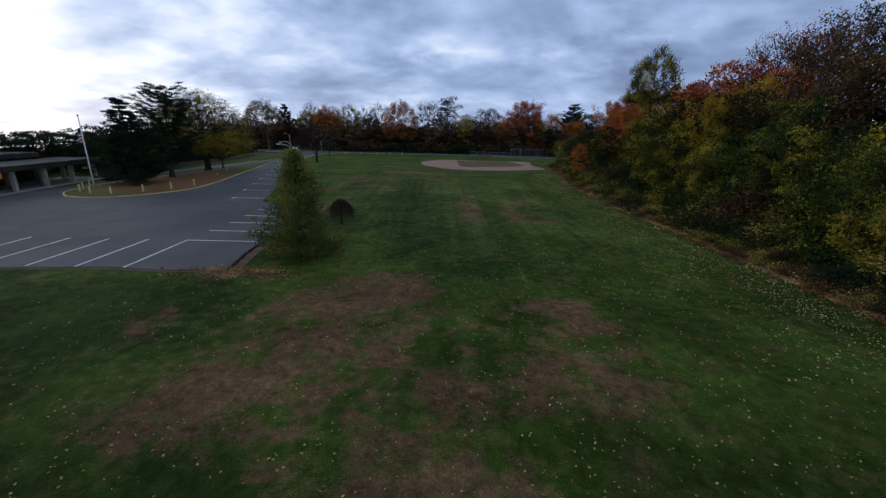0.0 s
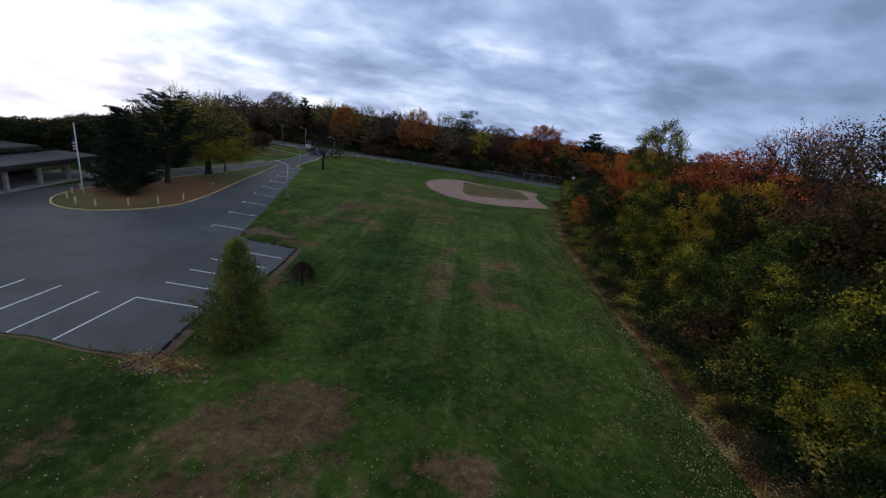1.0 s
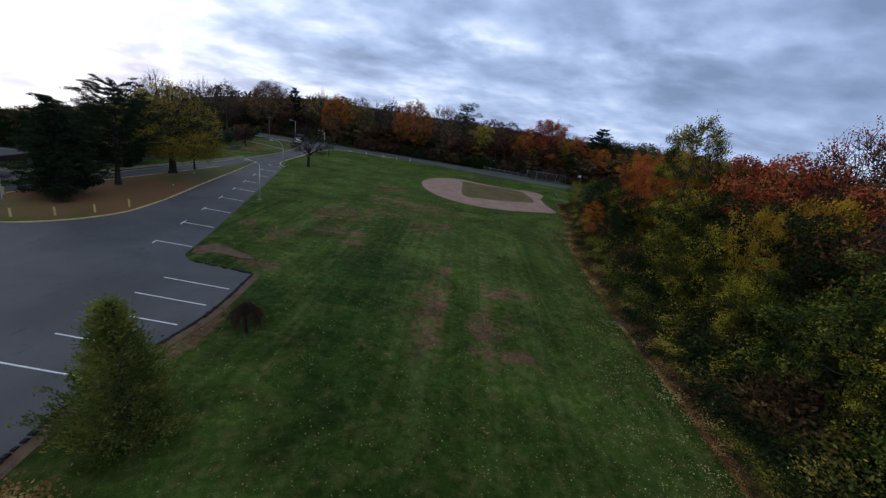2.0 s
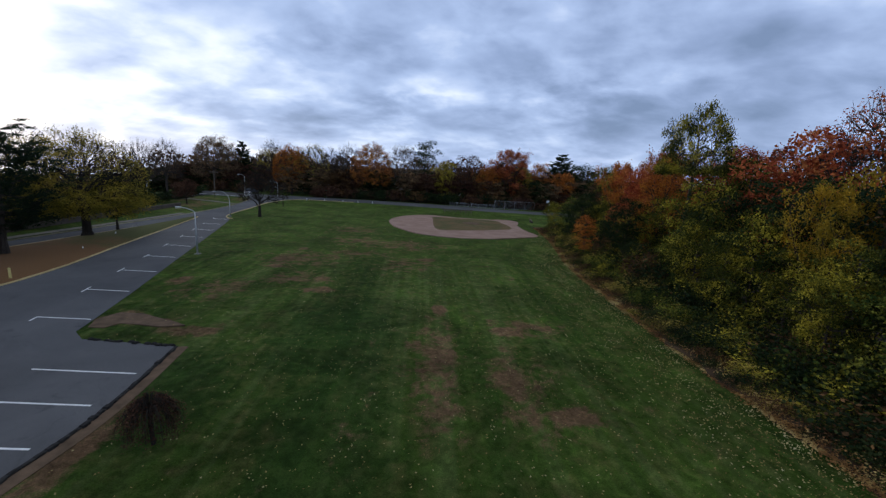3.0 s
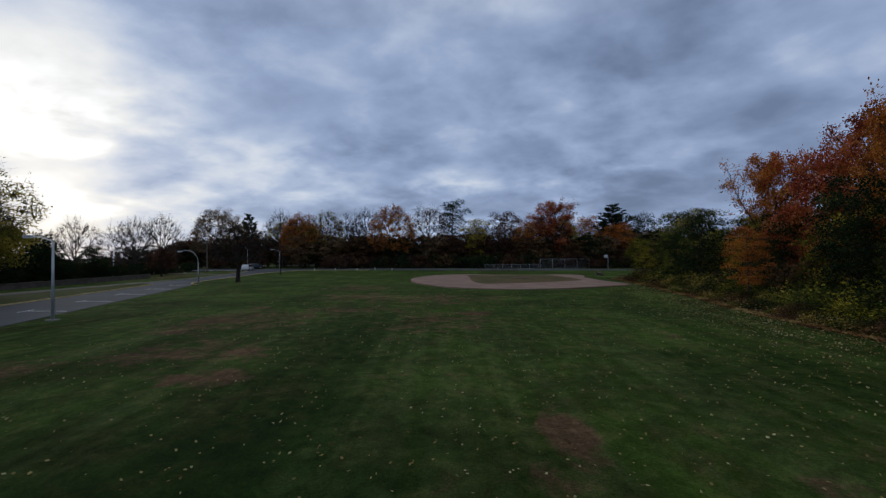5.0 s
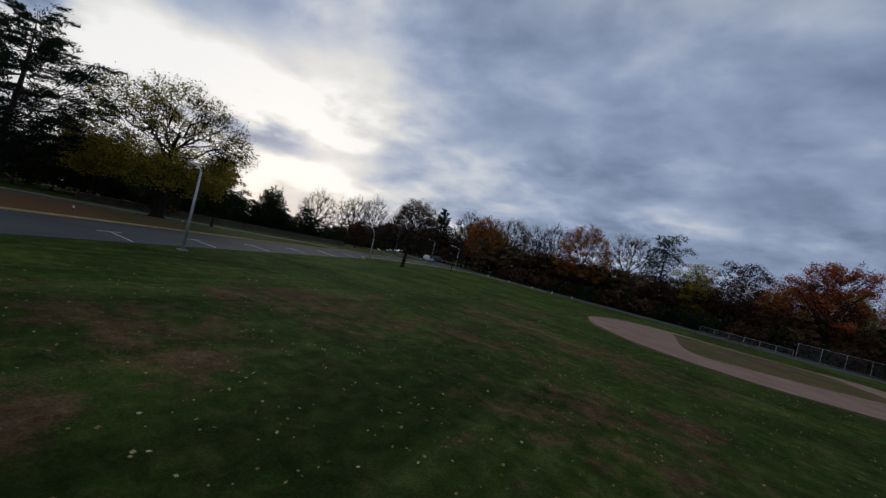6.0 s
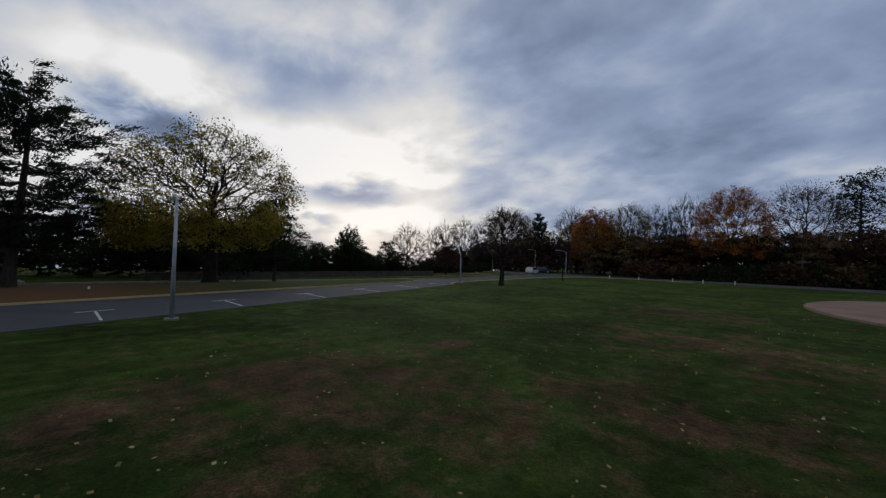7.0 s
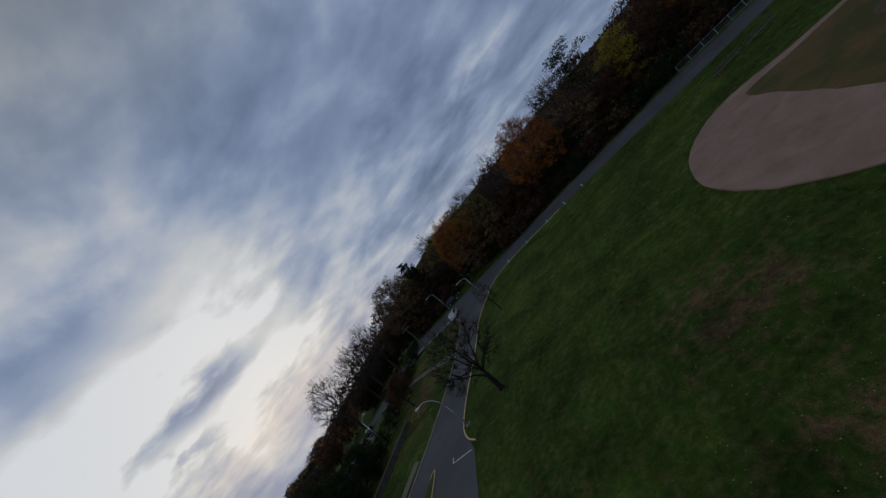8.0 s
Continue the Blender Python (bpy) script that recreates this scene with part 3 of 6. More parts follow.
def broken_edge(line_, seed):
    """The raised, crumbling lip of the asphalt: short uneven lumps along its rim."""
    rng = np.random.default_rng(seed)
    V, F = [], []
    for a, b in zip(line_, line_[1:]):
        n = max(int((b - a).length / 0.34), 1)
        for k in range(n):
            if rng.uniform() < 0.10:
                continue
            c, d = a.lerp(b, (k + 0.5) / n), (b - a).normalized()
            side = Vector((-d.y, d.x, 0))
            c = c + side * rng.normal(0, 0.035)
            l, w, h = rng.uniform(0.15, 0.22), rng.uniform(0.08, 0.16), rng.uniform(0.05, 0.12)
            i = len(V)
            for z, q in ((-0.05, 1.15), (h, 0.7)):
                for sx, sy in ((-1, -1), (1, -1), (1, 1), (-1, 1)):
                    p = c + d * (sx * l * q * rng.uniform(0.85, 1.1)) + side * (sy * w * q * rng.uniform(0.8, 1.15))
                    V.append((p.x, p.y, 0.03 + z * rng.uniform(0.8, 1.1)))
            F += [(i + 4, i + 5, i + 6, i + 7)] + [(i + j, i + (j + 1) % 4, i + 4 + (j + 1) % 4, i + 4 + j) for j in range(4)]
    return tagged(obj("kerb_lip", V, F, TAR), "dark crumbling asphalt lip along the lot", "kerb", kind="structure")


tagged(sheet("verge", [(-0.5, 56.6), (-0.9, 57.8), (-0.2, 59.4), (1.2, 59.5), (2.6, 58.7), (4.6, 58.1), (5.4, 57.5), (3.9, 57.2), (2.2, 57.5), (1.0, 57.2), (0.5, 56.4)], 0.045, SOIL, 0.2, 0.22, 9), "worn patch of bare brown soil beside the lot", "soil patch", kind="structure")
TAR = speckled("old_tar", (0.012, 0.012, 0.013), (0.032, 0.030, 0.029), 2.5, 0.9, 0, 0.6, 40)
broken_edge(edge, 61)
broken_edge([Vector((x, y, 0)) for x, y in ((6.7, 54.15), (4.0, 54.45), (1.0, 54.7))], 62)
tagged(ribbon("verge", edge, 0.75, -0.1, 0.022, SOIL, side=-0.35), "strip of bare soil along the asphalt", "soil strip", kind="structure")
tagged(ribbon("verge", [Vector((6.7, 32.1, 0)), Vector((3.3, 32.1, 0)), Vector((0, 32.4, 0)), Vector((-8, 31.8, 0)), Vector((-30, 32.2, 0))], 0.2, -0.1, 0.02, SOIL, side=0.08), "strip of bare soil along the asphalt", "soil strip", kind="structure")
CURB_TAR = speckled("tar_edge", (0.018, 0.018, 0.020), (0.035, 0.034, 0.034), 2, 0.9, 0, 0.5, 25)
tagged(ribbon("kerb", edge[5:], 0.18, -0.1, 0.07, CURB_TAR), "low dark asphalt berm at the lot's edge", "kerb", kind="structure")


# painted lines
def line(x0, y0, x1, y1, w=0.11, z=0.036, mat=None):
    ob = ribbon("marking", [Vector((x0, y0, 0)), Vector((x1, y1, 0))], w, 0.0, z, mat or WHITE_LINE)
    return tagged(ob, "white painted parking line on asphalt", "road marking", "parking lines", "structure")


for i in range(5):                                     # stalls at the lot's east side
    line(1.08, 38.75 + 3.03 * i, 6.75, 38.70 + 3.0 * i)
for i in range(14):                                    # stalls along the front edge
    x = 1.1 - 2.95 * i
    line(x, 38.7 + 0.02 * i, x, 32.5)
for i in range(9):                                     # parallel bays along the drive
    x, y = -5.2 - 1.72 * i, 58.0 + 6.35 * i
    kx = x + 3.9 - 0.11 * i
    line(x, y, kx - 0.1, y - 0.1)
    if i == 8:
        line(x - 0.02, y, x - 0.2, y + 0.75)
    else:
        line(x + 0.18, y - 0.75, x - (0.18 if i else 0.0), y + (0.75 if i else 0.0))
line(-43, 159.0, -34.0, 158.4, 0.35)

# ---------------------------------------------------------------- ball field
dirt_outline = [(15.0, 119.0), (16.1, 112.5), (18.5, 107.1), (21.7, 103.1), (25.7, 100.8), (30.1, 100.0), (35.3, 100.9), (40.6, 103.2), (46.0, 106.4),
                (45.3, 112.5), (45.2, 121.3), (46.9, 127.0), (45.8, 130.6), (42.2, 131.4), (39.4, 130.0), (30.9, 131.1), (25.2, 133.2), (20.6, 131.7), (16.6, 126.5)]
dirt_line = smooth_line([(x, y, 0) for x, y in dirt_outline], 3, True)
tagged(sheet("ground_infield", dirt_line, 0.115, DIRT, 0.4, 0.08), "pale reddish dirt of the baseball infield", "infield dirt", kind="structure")
inner = smooth_line([(x, y, 0) for x, y in [(25.3, 129.8), (30.1, 129.6), (40.2, 128.5), (42.0, 125.1), (42.7, 115.8), (39.7, 113.0), (34.9, 110.7), (28.3, 108.6), (25.7, 109.2), (25.0, 115.9), (25.1, 123.6)]], 4, True)


def infield_grass():
    a = Mat("infield_grass", 0.9)
    w, f = a.noise(0.20, 4, 0.6, 0.4), a.noise(11, 6, 0.7)
    col = a.mix(a.ramp(w, (0.40, 0.0), (0.62, 1.0)), (0.075, 0.072, 0.024), (0.145, 0.092, 0.044))
    a.color(a.mix(0.6, col, a.ramp(f, (0.3, 0.55), (0.7, 1.45)), "MULTIPLY"))
    a.bump(f, 0.8, 0.05)
    return a.m


tagged(sheet("ground_infield_grass", inner, 0.125, infield_grass(), 0.3, 0.10), "dry yellowish grass inside the baseball diamond", "infield grass", kind="structure")
mound = smooth_line([(34.1 + 2.1 * math.cos(w), 120.9 + 2.2 * math.sin(w), 0) for w in [k * math.pi / 6 for k in range(12)]], 3, True)
tagged(sheet("ground_mound", mound, 0.16, SOIL, 0.2, 0.08), "low worn pitching mound of bare earth", "pitching mound", kind="structure")

# ---------------------------------------------------------------- trees


def leaf_quads(rng, centres, size, aspect=0.62, flat=0.0, along=None):
    """One small quad for each centre, turned at random (flat: how level they lie)."""
    n = len(centres)
    u = rng.normal(size=(n, 3))
    v = rng.normal(size=(n, 3))
    if along is not None:
        u = along + u * 0.35
    u[:, 2] *= 1 - flat
    v[:, 2] *= 1 - flat
    u /= np.linalg.norm(u, axis=1)[:, None] + 1e-9
    v -= u * np.sum(u * v, axis=1)[:, None]
    v /= np.linalg.norm(v, axis=1)[:, None] + 1e-9
    s = (size * rng.uniform(0.6, 1.3, n))[:, None]
    u, v = u * s * 0.5, v * s * 0.5 * aspect
    V = np.stack([centres - u, centres - u * 0.1 - v, centres + u, centres - u * 0.1 + v], 1).reshape(-1, 3)
    F = np.arange(4 * n).reshape(n, 4)
    return V, F


def broadleaf(seed, H=10.0, R=3.6, low=0.22, n1=13, n2=6, n3=4, leaves=24, size=0.30, spread=0.55, trunk=0.20, fork=0.0, tw=0.014, rise=(15, 55), bare_top=1.0, even=0.0):
    """Trunk mesh and crown mesh of a broad-leaved tree; few leaves above bare_top of its height."""
    rng = np.random.default_rng(seed)
    V, F, tips = [], [], []
    top = H * 0.86
    lean = rng.normal(0, 0.03 * H, 2)

    def spine(z):
        u = z / H
        return Vector((lean[0] * u * u + 0.12 * math.sin(u * 7 + seed), lean[1] * u * u + 0.12 * math.cos(u * 6 + seed), z))

    tube(V, F, [spine(top * k / 8) for k in range(9)], [trunk * (1.5 if k == 0 else 1.0) * (1 - 0.88 * (k / 8) ** 0.9) for k in range(9)], 7)
    zc, hz = H * (low + 1) / 2, H * (1 - low) / 2
    for i in range(n1):
        f = (i + 0.5) / n1
        z0 = H * (low * 0.85 + (0.82 - low * 0.85) * f) + rng.uniform(-0.2, 0.2)
        az = i * 2.4 + rng.uniform(-0.4, 0.4)
        el = radians(rng.uniform(*rise) + 30 * f * f)
        way = Vector((math.cos(az) * math.cos(el), math.sin(az) * math.cos(el), math.sin(el)))
        p0 = spine(min(z0, top))
        # reach of the crown's outline along this limb
        reach = 0.5
        while reach < 2.2 * R:
            q = p0 + way * reach
            if (q.x / R) ** 2 + (q.y / R) ** 2 + ((q.z - zc) / hz) ** 2 > 1:
                break
            reach += 0.15
        reach *= rng.uniform(0.78 + 0.2 * even, 1.12 - 0.1 * even)
        r0 = trunk * (0.55 - 0.35 * f)
        bend = Vector((rng.normal(), rng.normal(), rng.normal() + 0.6)) * 0.10 * reach
        pts = [p0 + way * (reach * k / 4) + bend * math.sin(k / 4 * 2.2) for k in range(5)]
        tube(V, F, pts, [r0 * (1 - 0.82 * k / 4) for k in range(5)], 5, False)
        tips.append(pts[-1])
        for j in range(n2):
            g = 0.28 + 0.72 * (j + rng.uniform(0, 0.9)) / n2
            s = min(int(g * 4), 3)
            q0 = pts[s].lerp(pts[s + 1], g * 4 - s)
            w2 = (way + Vector(rng.normal(size=3)) * 0.75 + Vector((0, 0, 0.15))).normalized()
            ln = reach * rng.uniform(0.25, 0.5) * (1.15 - 0.5 * g)
            q1 = q0 + w2 * ln
            mid = q0.lerp(q1, 0.5) + Vector(rng.normal(size=3)) * ln * 0.08
            tube(V, F, [q0, mid, q1], [r0 * 0.35, r0 * 0.25, r0 * 0.10], 4, False)
            tips.append(q1)
            for k in range(n3):
                h = rng.uniform(0.35, 1.0)
                t0 = q0.lerp(q1, h)
                w3 = (w2 + Vector(rng.normal(size=3)) * 0.8 + Vector((0, 0, 0.2))).normalized()
                t1 = t0 + w3 * ln * rng.uniform(0.3, 0.65)
                tube(V, F, [t0, t1], [tw, tw * 0.4], 3, False)
                tips.append(t1)
    crown = None
    if leaves:
        ends = np.array([tuple(t) for t in tips])
        count = np.where(ends[:, 2] > bare_top * H * rng.uniform(0.8, 1.15, len(ends)), max(leaves // 5, 1), leaves)
        c = np.repeat(ends, count, 0)
        c = c + rng.normal(size=c.shape) * spread * np.array([1, 1, 0.75])
        # bring height and spread back to H and R
        k, kr = H / np.percentile(c[:, 2], 99.7), R * 1.05 / np.percentile(np.hypot(c[:, 0], c[:, 1]), 98)
        c = c * np.array([kr, kr, k])
        crown = leaf_quads(rng, c, size)
    else:
        z = [t.z for t in tips]
        k, kr = H / max(z), R * 1.05 / np.percentile([math.hypot(t.x, t.y) for t in tips], 98)
    V = [(v[0] * (kr if v[2] > 0.6 else 1), v[1] * (kr if v[2] > 0.6 else 1), v[2] * k) for v in V]
    return (V, F), crown


def billow(seed, H=10.0, R=3.6, low=0.10, clumps=30, per=320, size=0.265, puff=(1.0, 1.8), trunk=0.18, flat=0.35):
    """A leafy woodland tree: billowing clumps of leaves with dark gaps between them."""
    rng = np.random.default_rng(seed)
    V, F, cs = [], [], []
    lean = rng.normal(0, 0.025 * H, 2)

    def spine(u):
        return Vector((lean[0] * u * u, lean[1] * u * u, H * u))

    tube(V, F, [spine(0.85 * k / 6) for k in range(7)], [trunk * (1.4 if k == 0 else 1) * (1 - 0.85 * k / 6) for k in range(7)], 6)
    zc, hz = H * (low + 0.96) / 2, H * (0.96 - low) / 2
    for i in range(clumps):
        v = 1 - 2 * (i + 0.5) / clumps
        az = i * 2.39996 + rng.uniform(-0.4, 0.4)
        q = math.sqrt(1 - v * v) ** 0.75
        s = rng.uniform(0.62, 0.95) if i % 5 else rng.uniform(0.25, 0.5)
        bulge = 0.88 + 0.22 * math.sin(2.3 * az + 5 * v + seed)
        p = Vector((math.cos(az) * q * R * s * bulge, math.sin(az) * q * R * s * bulge, zc + v * hz * (0.9 if i % 5 else 0.6)))
        r = rng.uniform(*puff) * (0.75 + 0.35 * q)
        p0 = spine(max(min((p.z - 0.35 * math.hypot(p.x, p.y)) / H, 0.84), 0.05))
        tube(V, F, [p0, p0.lerp(p, 0.5) + Vector((0, 0, -0.06 * (p - p0).length)), p], [trunk * 0.34, trunk * 0.22, trunk * 0.06], 4, False)
        n = int(per * (r / puff[1]) ** 2)
        d = rng.normal(size=(n, 3))
        d[:, 2] = np.where(rng.uniform(size=n) < 0.9, np.abs(d[:, 2]), d[:, 2])
        d /= np.linalg.norm(d, axis=1)[:, None]
        rough = 1 + 0.28 * np.sin(d[:, :1] * 5 + i) * np.sin(d[:, 1:2] * 6 + 2 * i)
        cs.append(np.array(tuple(p)) + d * r * rng.uniform(0.55, 1.05, (n, 1)) * rough * np.array([1, 1, 0.72]))
    c = np.concatenate(cs)
    c[:, 2] = np.maximum(c[:, 2], 0.1)
    return (V, F), leaf_quads(rng, c, size, 0.62, flat)


def groups(rng, pts, k):
    """Splits points into k clusters; gives each point's cluster."""
    c = pts[rng.choice(len(pts), k, replace=False)]
    for _ in range(7):
        who = np.argmin(((pts[:, None] - c[None]) ** 2).sum(2), 1)
        c = np.array([pts[who == i].mean(0) if (who == i).any() else c[i] for i in range(k)])
    return who, c


def fan_tree(seed, H=10.0, R=4.4, low=0.22, ends=420, leaves=10, size=0.19, spread=0.20, trunk=0.20, bare_top=2.0, fork=0.30, limbs=9, tw=0.016):
    """A spreading tree: limbs fan out and divide again and again up to a rounded, lacy crown."""
    rng = np.random.default_rng(seed)
    V, F = [], []
    v = rng.uniform(-0.55, 1.0, ends)
    az = rng.uniform(0, 2 * math.pi, ends)
    q = np.sqrt(np.clip(1 - v * v, 0, 1))
    s = 1 - np.abs(rng.normal(0, 0.15, ends))
    s *= 0.93 + 0.07 * np.sin(3 * az + seed) + 0.05 * np.sin(5 * az + 4 * v)
    zc = H * (0.42 + 0.35 * low)
    P = np.stack([q * np.cos(az) * R * s, q * np.sin(az) * R * s, zc + v * s * np.where(v > 0, H - zc, (zc - H * low) / 0.55)], 1)
    f = Vector((0.05 * R * math.sin(seed), 0.05 * R * math.cos(seed), H * fork))
    tube(V, F, [(0, 0, 0), (0, 0, 0.4), f * 0.6, f], [trunk * 1.5, trunk * 1.05, trunk * 0.95, trunk * 0.85], 8)
    w1, c1 = groups(rng, P, limbs)
    for i in range(limbs):
        mine = P[w1 == i]
        if len(mine) < 3:
            continue
        a = f + Vector((0, 0, rng.uniform(-0.06, 0.16) * H))
        m = Vector(c1[i]) * 0.55 + a * 0.45
        m.z += 0.02 * H
        bend = a.lerp(m, 0.5) + Vector(rng.normal(size=3)) * 0.03 * R + Vector((0, 0, 0.02 * H))
        r1 = trunk * 0.40
        tube(V, F, [a, bend, m], [r1, r1 * 0.8, r1 * 0.55], 5, False)
        k2 = max(min(len(mine) // 7, 9), 2)
        w2, c2 = groups(rng, mine, k2)
        for j in range(k2):
            tips = mine[w2 == j]
            if not len(tips):
                continue
            b = m.lerp(Vector(c2[j]), 0.72)
            kink = m.lerp(b, 0.5) + Vector(rng.normal(size=3)) * 0.05 * R
            tube(V, F, [m, kink, b], [r1 * 0.42, r1 * 0.28, r1 * 0.15], 4, False)
            for p in tips:
                p = Vector(p)
                k = b.lerp(p, 0.5) + Vector(rng.normal(size=3)) * 0.035 * R
                tube(V, F, [b, k, p], [tw * 1.5, tw, tw * 0.4], 3, False)
                for _ in range(1):
                    e = p + Vector(rng.normal(size=3)) * 0.06 * R
                    tube(V, F, [k.lerp(p, rng.uniform(0.1, 0.9)), e], [tw * 0.7, tw * 0.35], 3, False)
    if not leaves:
        return (V, F), None
    count = np.where(P[:, 2] > bare_top * H * rng.uniform(0.8, 1.2, ends), max(leaves // 3, 1), leaves)
    c = np.repeat(P, count, 0)
    c = c + rng.normal(size=c.shape) * spread * np.array([1, 1, 0.7])
    return (V, F), leaf_quads(rng, c, size)


def oak(seed, H=14.0, R=7.4, ends=1300):
    """An old oak: a straight bole and leader, crooked limbs off it, full low boughs and a thinning top."""
    rng = np.random.default_rng(seed)
    V, F = [], []
    v, az = rng.uniform(-0.62, 1.0, ends), rng.uniform(0, 2 * math.pi, ends)
    q = np.sqrt(np.clip(1 - v * v, 0, 1))
    s = (1 - np.abs(rng.normal(0, 0.17, ends))) * (0.92 + 0.08 * np.sin(3 * az + seed) + 0.06 * np.sin(5 * az + 4 * v))
    s *= np.where(v < 0.15, 1 - 0.30 * np.maximum(np.cos(az + 0.52), 0), 1.0)
    zc = 0.44 * H
    P = np.stack([q * np.cos(az) * R * s, q * np.sin(az) * R * s, zc + v * s * np.where(v > 0, H - zc, (zc - 0.18 * H) / 0.62)], 1)
    spine = [Vector(p) for p in ((0, 0, 0), (0, 0, 0.5), (0.08, 0, 2.6), (-0.16, 0.1, 4.6), (0.1, 0.14, 6.6), (0.34, 0.0, 8.8))]
    tube(V, F, spine, [0.66, 0.46, 0.38, 0.30, 0.17, 0.07], 9)

    def on_bole(z):
        for a, b in zip(spine, spine[1:]):
            if z <= b.z:
                return a.lerp(b, (z - a.z) / (b.z - a.z))
        return spine[-1]

    def crooked(a, b, r0, r1, wave, sides, n=4):
        d = (b - a).length
        pts = [a.lerp(b, k / n) + (Vector(rng.normal(size=3)) * wave * d if 0 < k < n else Vector()) for k in range(n + 1)]
        tube(V, F, pts, [r0 + (r1 - r0) * k / n for k in range(n + 1)], sides, False)
        return pts

    w1, c1 = groups(rng, P, 17)
    for i in range(17):
        mine = P[w1 == i]
        if len(mine) < 3:
            continue
        c = Vector(c1[i])
        a = on_bole(min(max(0.25 * H + 0.42 * (c.z - 0.32 * H), 3.1), 8.6))
        m = a.lerp(c, 0.62) + Vector((0, 0, 0.03 * H))
        limb = crooked(a, m, 0.115, 0.060, 0.07, 6, 5)
        k2 = max(min(len(mine) // 8, 10), 2)
        w2, c2 = groups(rng, mine, k2)
        for j in range(k2):
            tips = mine[w2 == j]
            if not len(tips):
                continue
            b = m.lerp(Vector(c2[j]), 0.72)
            crooked(limb[3 + j % 3], b, 0.052, 0.020, 0.10, 4)
            for p in tips:
                p = Vector(p)
                pts = crooked(b, p, 0.019, 0.007, 0.12, 3, 3)
                for e in range(1):
                    crooked(pts[1 + e], p + Vector(rng.normal(size=3)) * 0.55, 0.012, 0.005, 0.10, 3, 2)
    full = np.clip((0.50 * H - P[:, 2]) / (0.16 * H), 0, 1)
    side = 0.6 + 0.4 * np.sin(az + 0.6)
    tuft = 0.35 + 1.3 * (np.sin(P[:, 0] * 1.7 + seed) * np.sin(P[:, 1] * 1.9) * np.sin(P[:, 2] * 2.1) > -0.08)
    count = (full * 62 + (1 - full) * 34 * side * tuft * rng.uniform(0.4, 1.5, ends)).astype(int)
    c = np.repeat(P, count, 0)
    c = c + rng.normal(size=c.shape) * np.array([0.34, 0.34, 0.22])
    return (V, F), leaf_quads(rng, c, 0.175)


def pine(seed, H=15.0, R=5.2, first=0.24, whorls=15, per=5, droop=0.0, cone=0.5, clump=26, size=0.34, trunk=0.34, flat=0.75, broad=False):
    """A conifer with tiers of level boughs and flat clumps of needles."""
    rng = np.random.default_rng(seed)
    V, F, cs, ways = [], [], [], []

    def spine(u):
        return Vector((0.35 * math.sin(u * 3.1 + seed), 0.3 * math.sin(u * 2.3), H * u))

    tube(V, F, [spine(k / 10 * 0.98) for k in range(11)], [trunk * (1.35 if k == 0 else 1) * (1 - 0.92 * k / 10) for k in range(11)], 7)
    for i in range(whorls):
        u = first + (0.97 - first) * (i + rng.uniform(-0.2, 0.2)) / (whorls - 1)
        u = min(max(u, first), 0.97)
        s_ = (u - first) / (1 - first)
        lim = R * (1 - s_ ** (1 / cone) * 0.80) if not broad else R * (0.62 + 0.55 * math.sin(math.pi * (0.15 + 0.75 * s_))) * (1 - 0.55 * s_ ** 4) * rng.uniform(0.75, 1.1)
        for b in range(per):
            if rng.uniform() < 0.12:
                continue
            az = b * 2 * math.pi / per + i * 0.9 + rng.uniform(-0.35, 0.35)
            ln = lim * rng.uniform(0.55, 1.12)
            p0 = spine(u)
            h = Vector((math.cos(az), math.sin(az), 0))
            pts = [p0 + h * (ln * k / 4) + Vector((0, 0, ln * ((0.22 - droop) * (k / 4) - 0.18 * math.sin(k / 4 * math.pi) + 0.18 * (k / 4) ** 3))) for k in range(5)]
            r0 = trunk * 0.28 * (1 - 0.6 * u)
            tube(V, F, pts, [r0 * (1 - 0.8 * k / 4) for k in range(5)], 4, False)
            nb = max(int(ln * 2.0), 2)
            for k in range(nb):
                g = 0.30 + 0.70 * (k + rng.uniform(0, 0.8)) / nb
                g = min(g, 1.0)
                s = min(int(g * 4), 3)
                q0 = pts[s].lerp(pts[s + 1], g * 4 - s)
                sidev = Vector((-h.y, h.x, 0)) * rng.choice((-1, 1))
                w = (h * rng.uniform(0.3, 1.0) + sidev * rng.uniform(0.1, 1.0) + Vector((0, 0, rng.uniform(-0.05, 0.35) - droop))).normalized()
                q1 = q0 + w * ln * rng.uniform(0.16, 0.36)
                tube(V, F, [q0, q1], [0.022, 0.008], 3, False)
                m = int(clump * rng.uniform(0.6, 1.3))
                tt = rng.uniform(0.25, 1.1, (m, 1))
                c = np.array(tuple(q0)) * (1 - tt) + np.array(tuple(q1)) * tt + rng.normal(size=(m, 3)) * np.array([0.27, 0.27, 0.10]) * (0.5 + 0.10 * ln)
                cs.append(c)
                ways.append(np.tile(np.array(tuple(w)), (m, 1)))
    c, w = np.concatenate(cs), np.concatenate(ways)
    w[:, 2] += 0.35
    return (V, F), leaf_quads(rng, c, size, 0.36, 0.15, w)


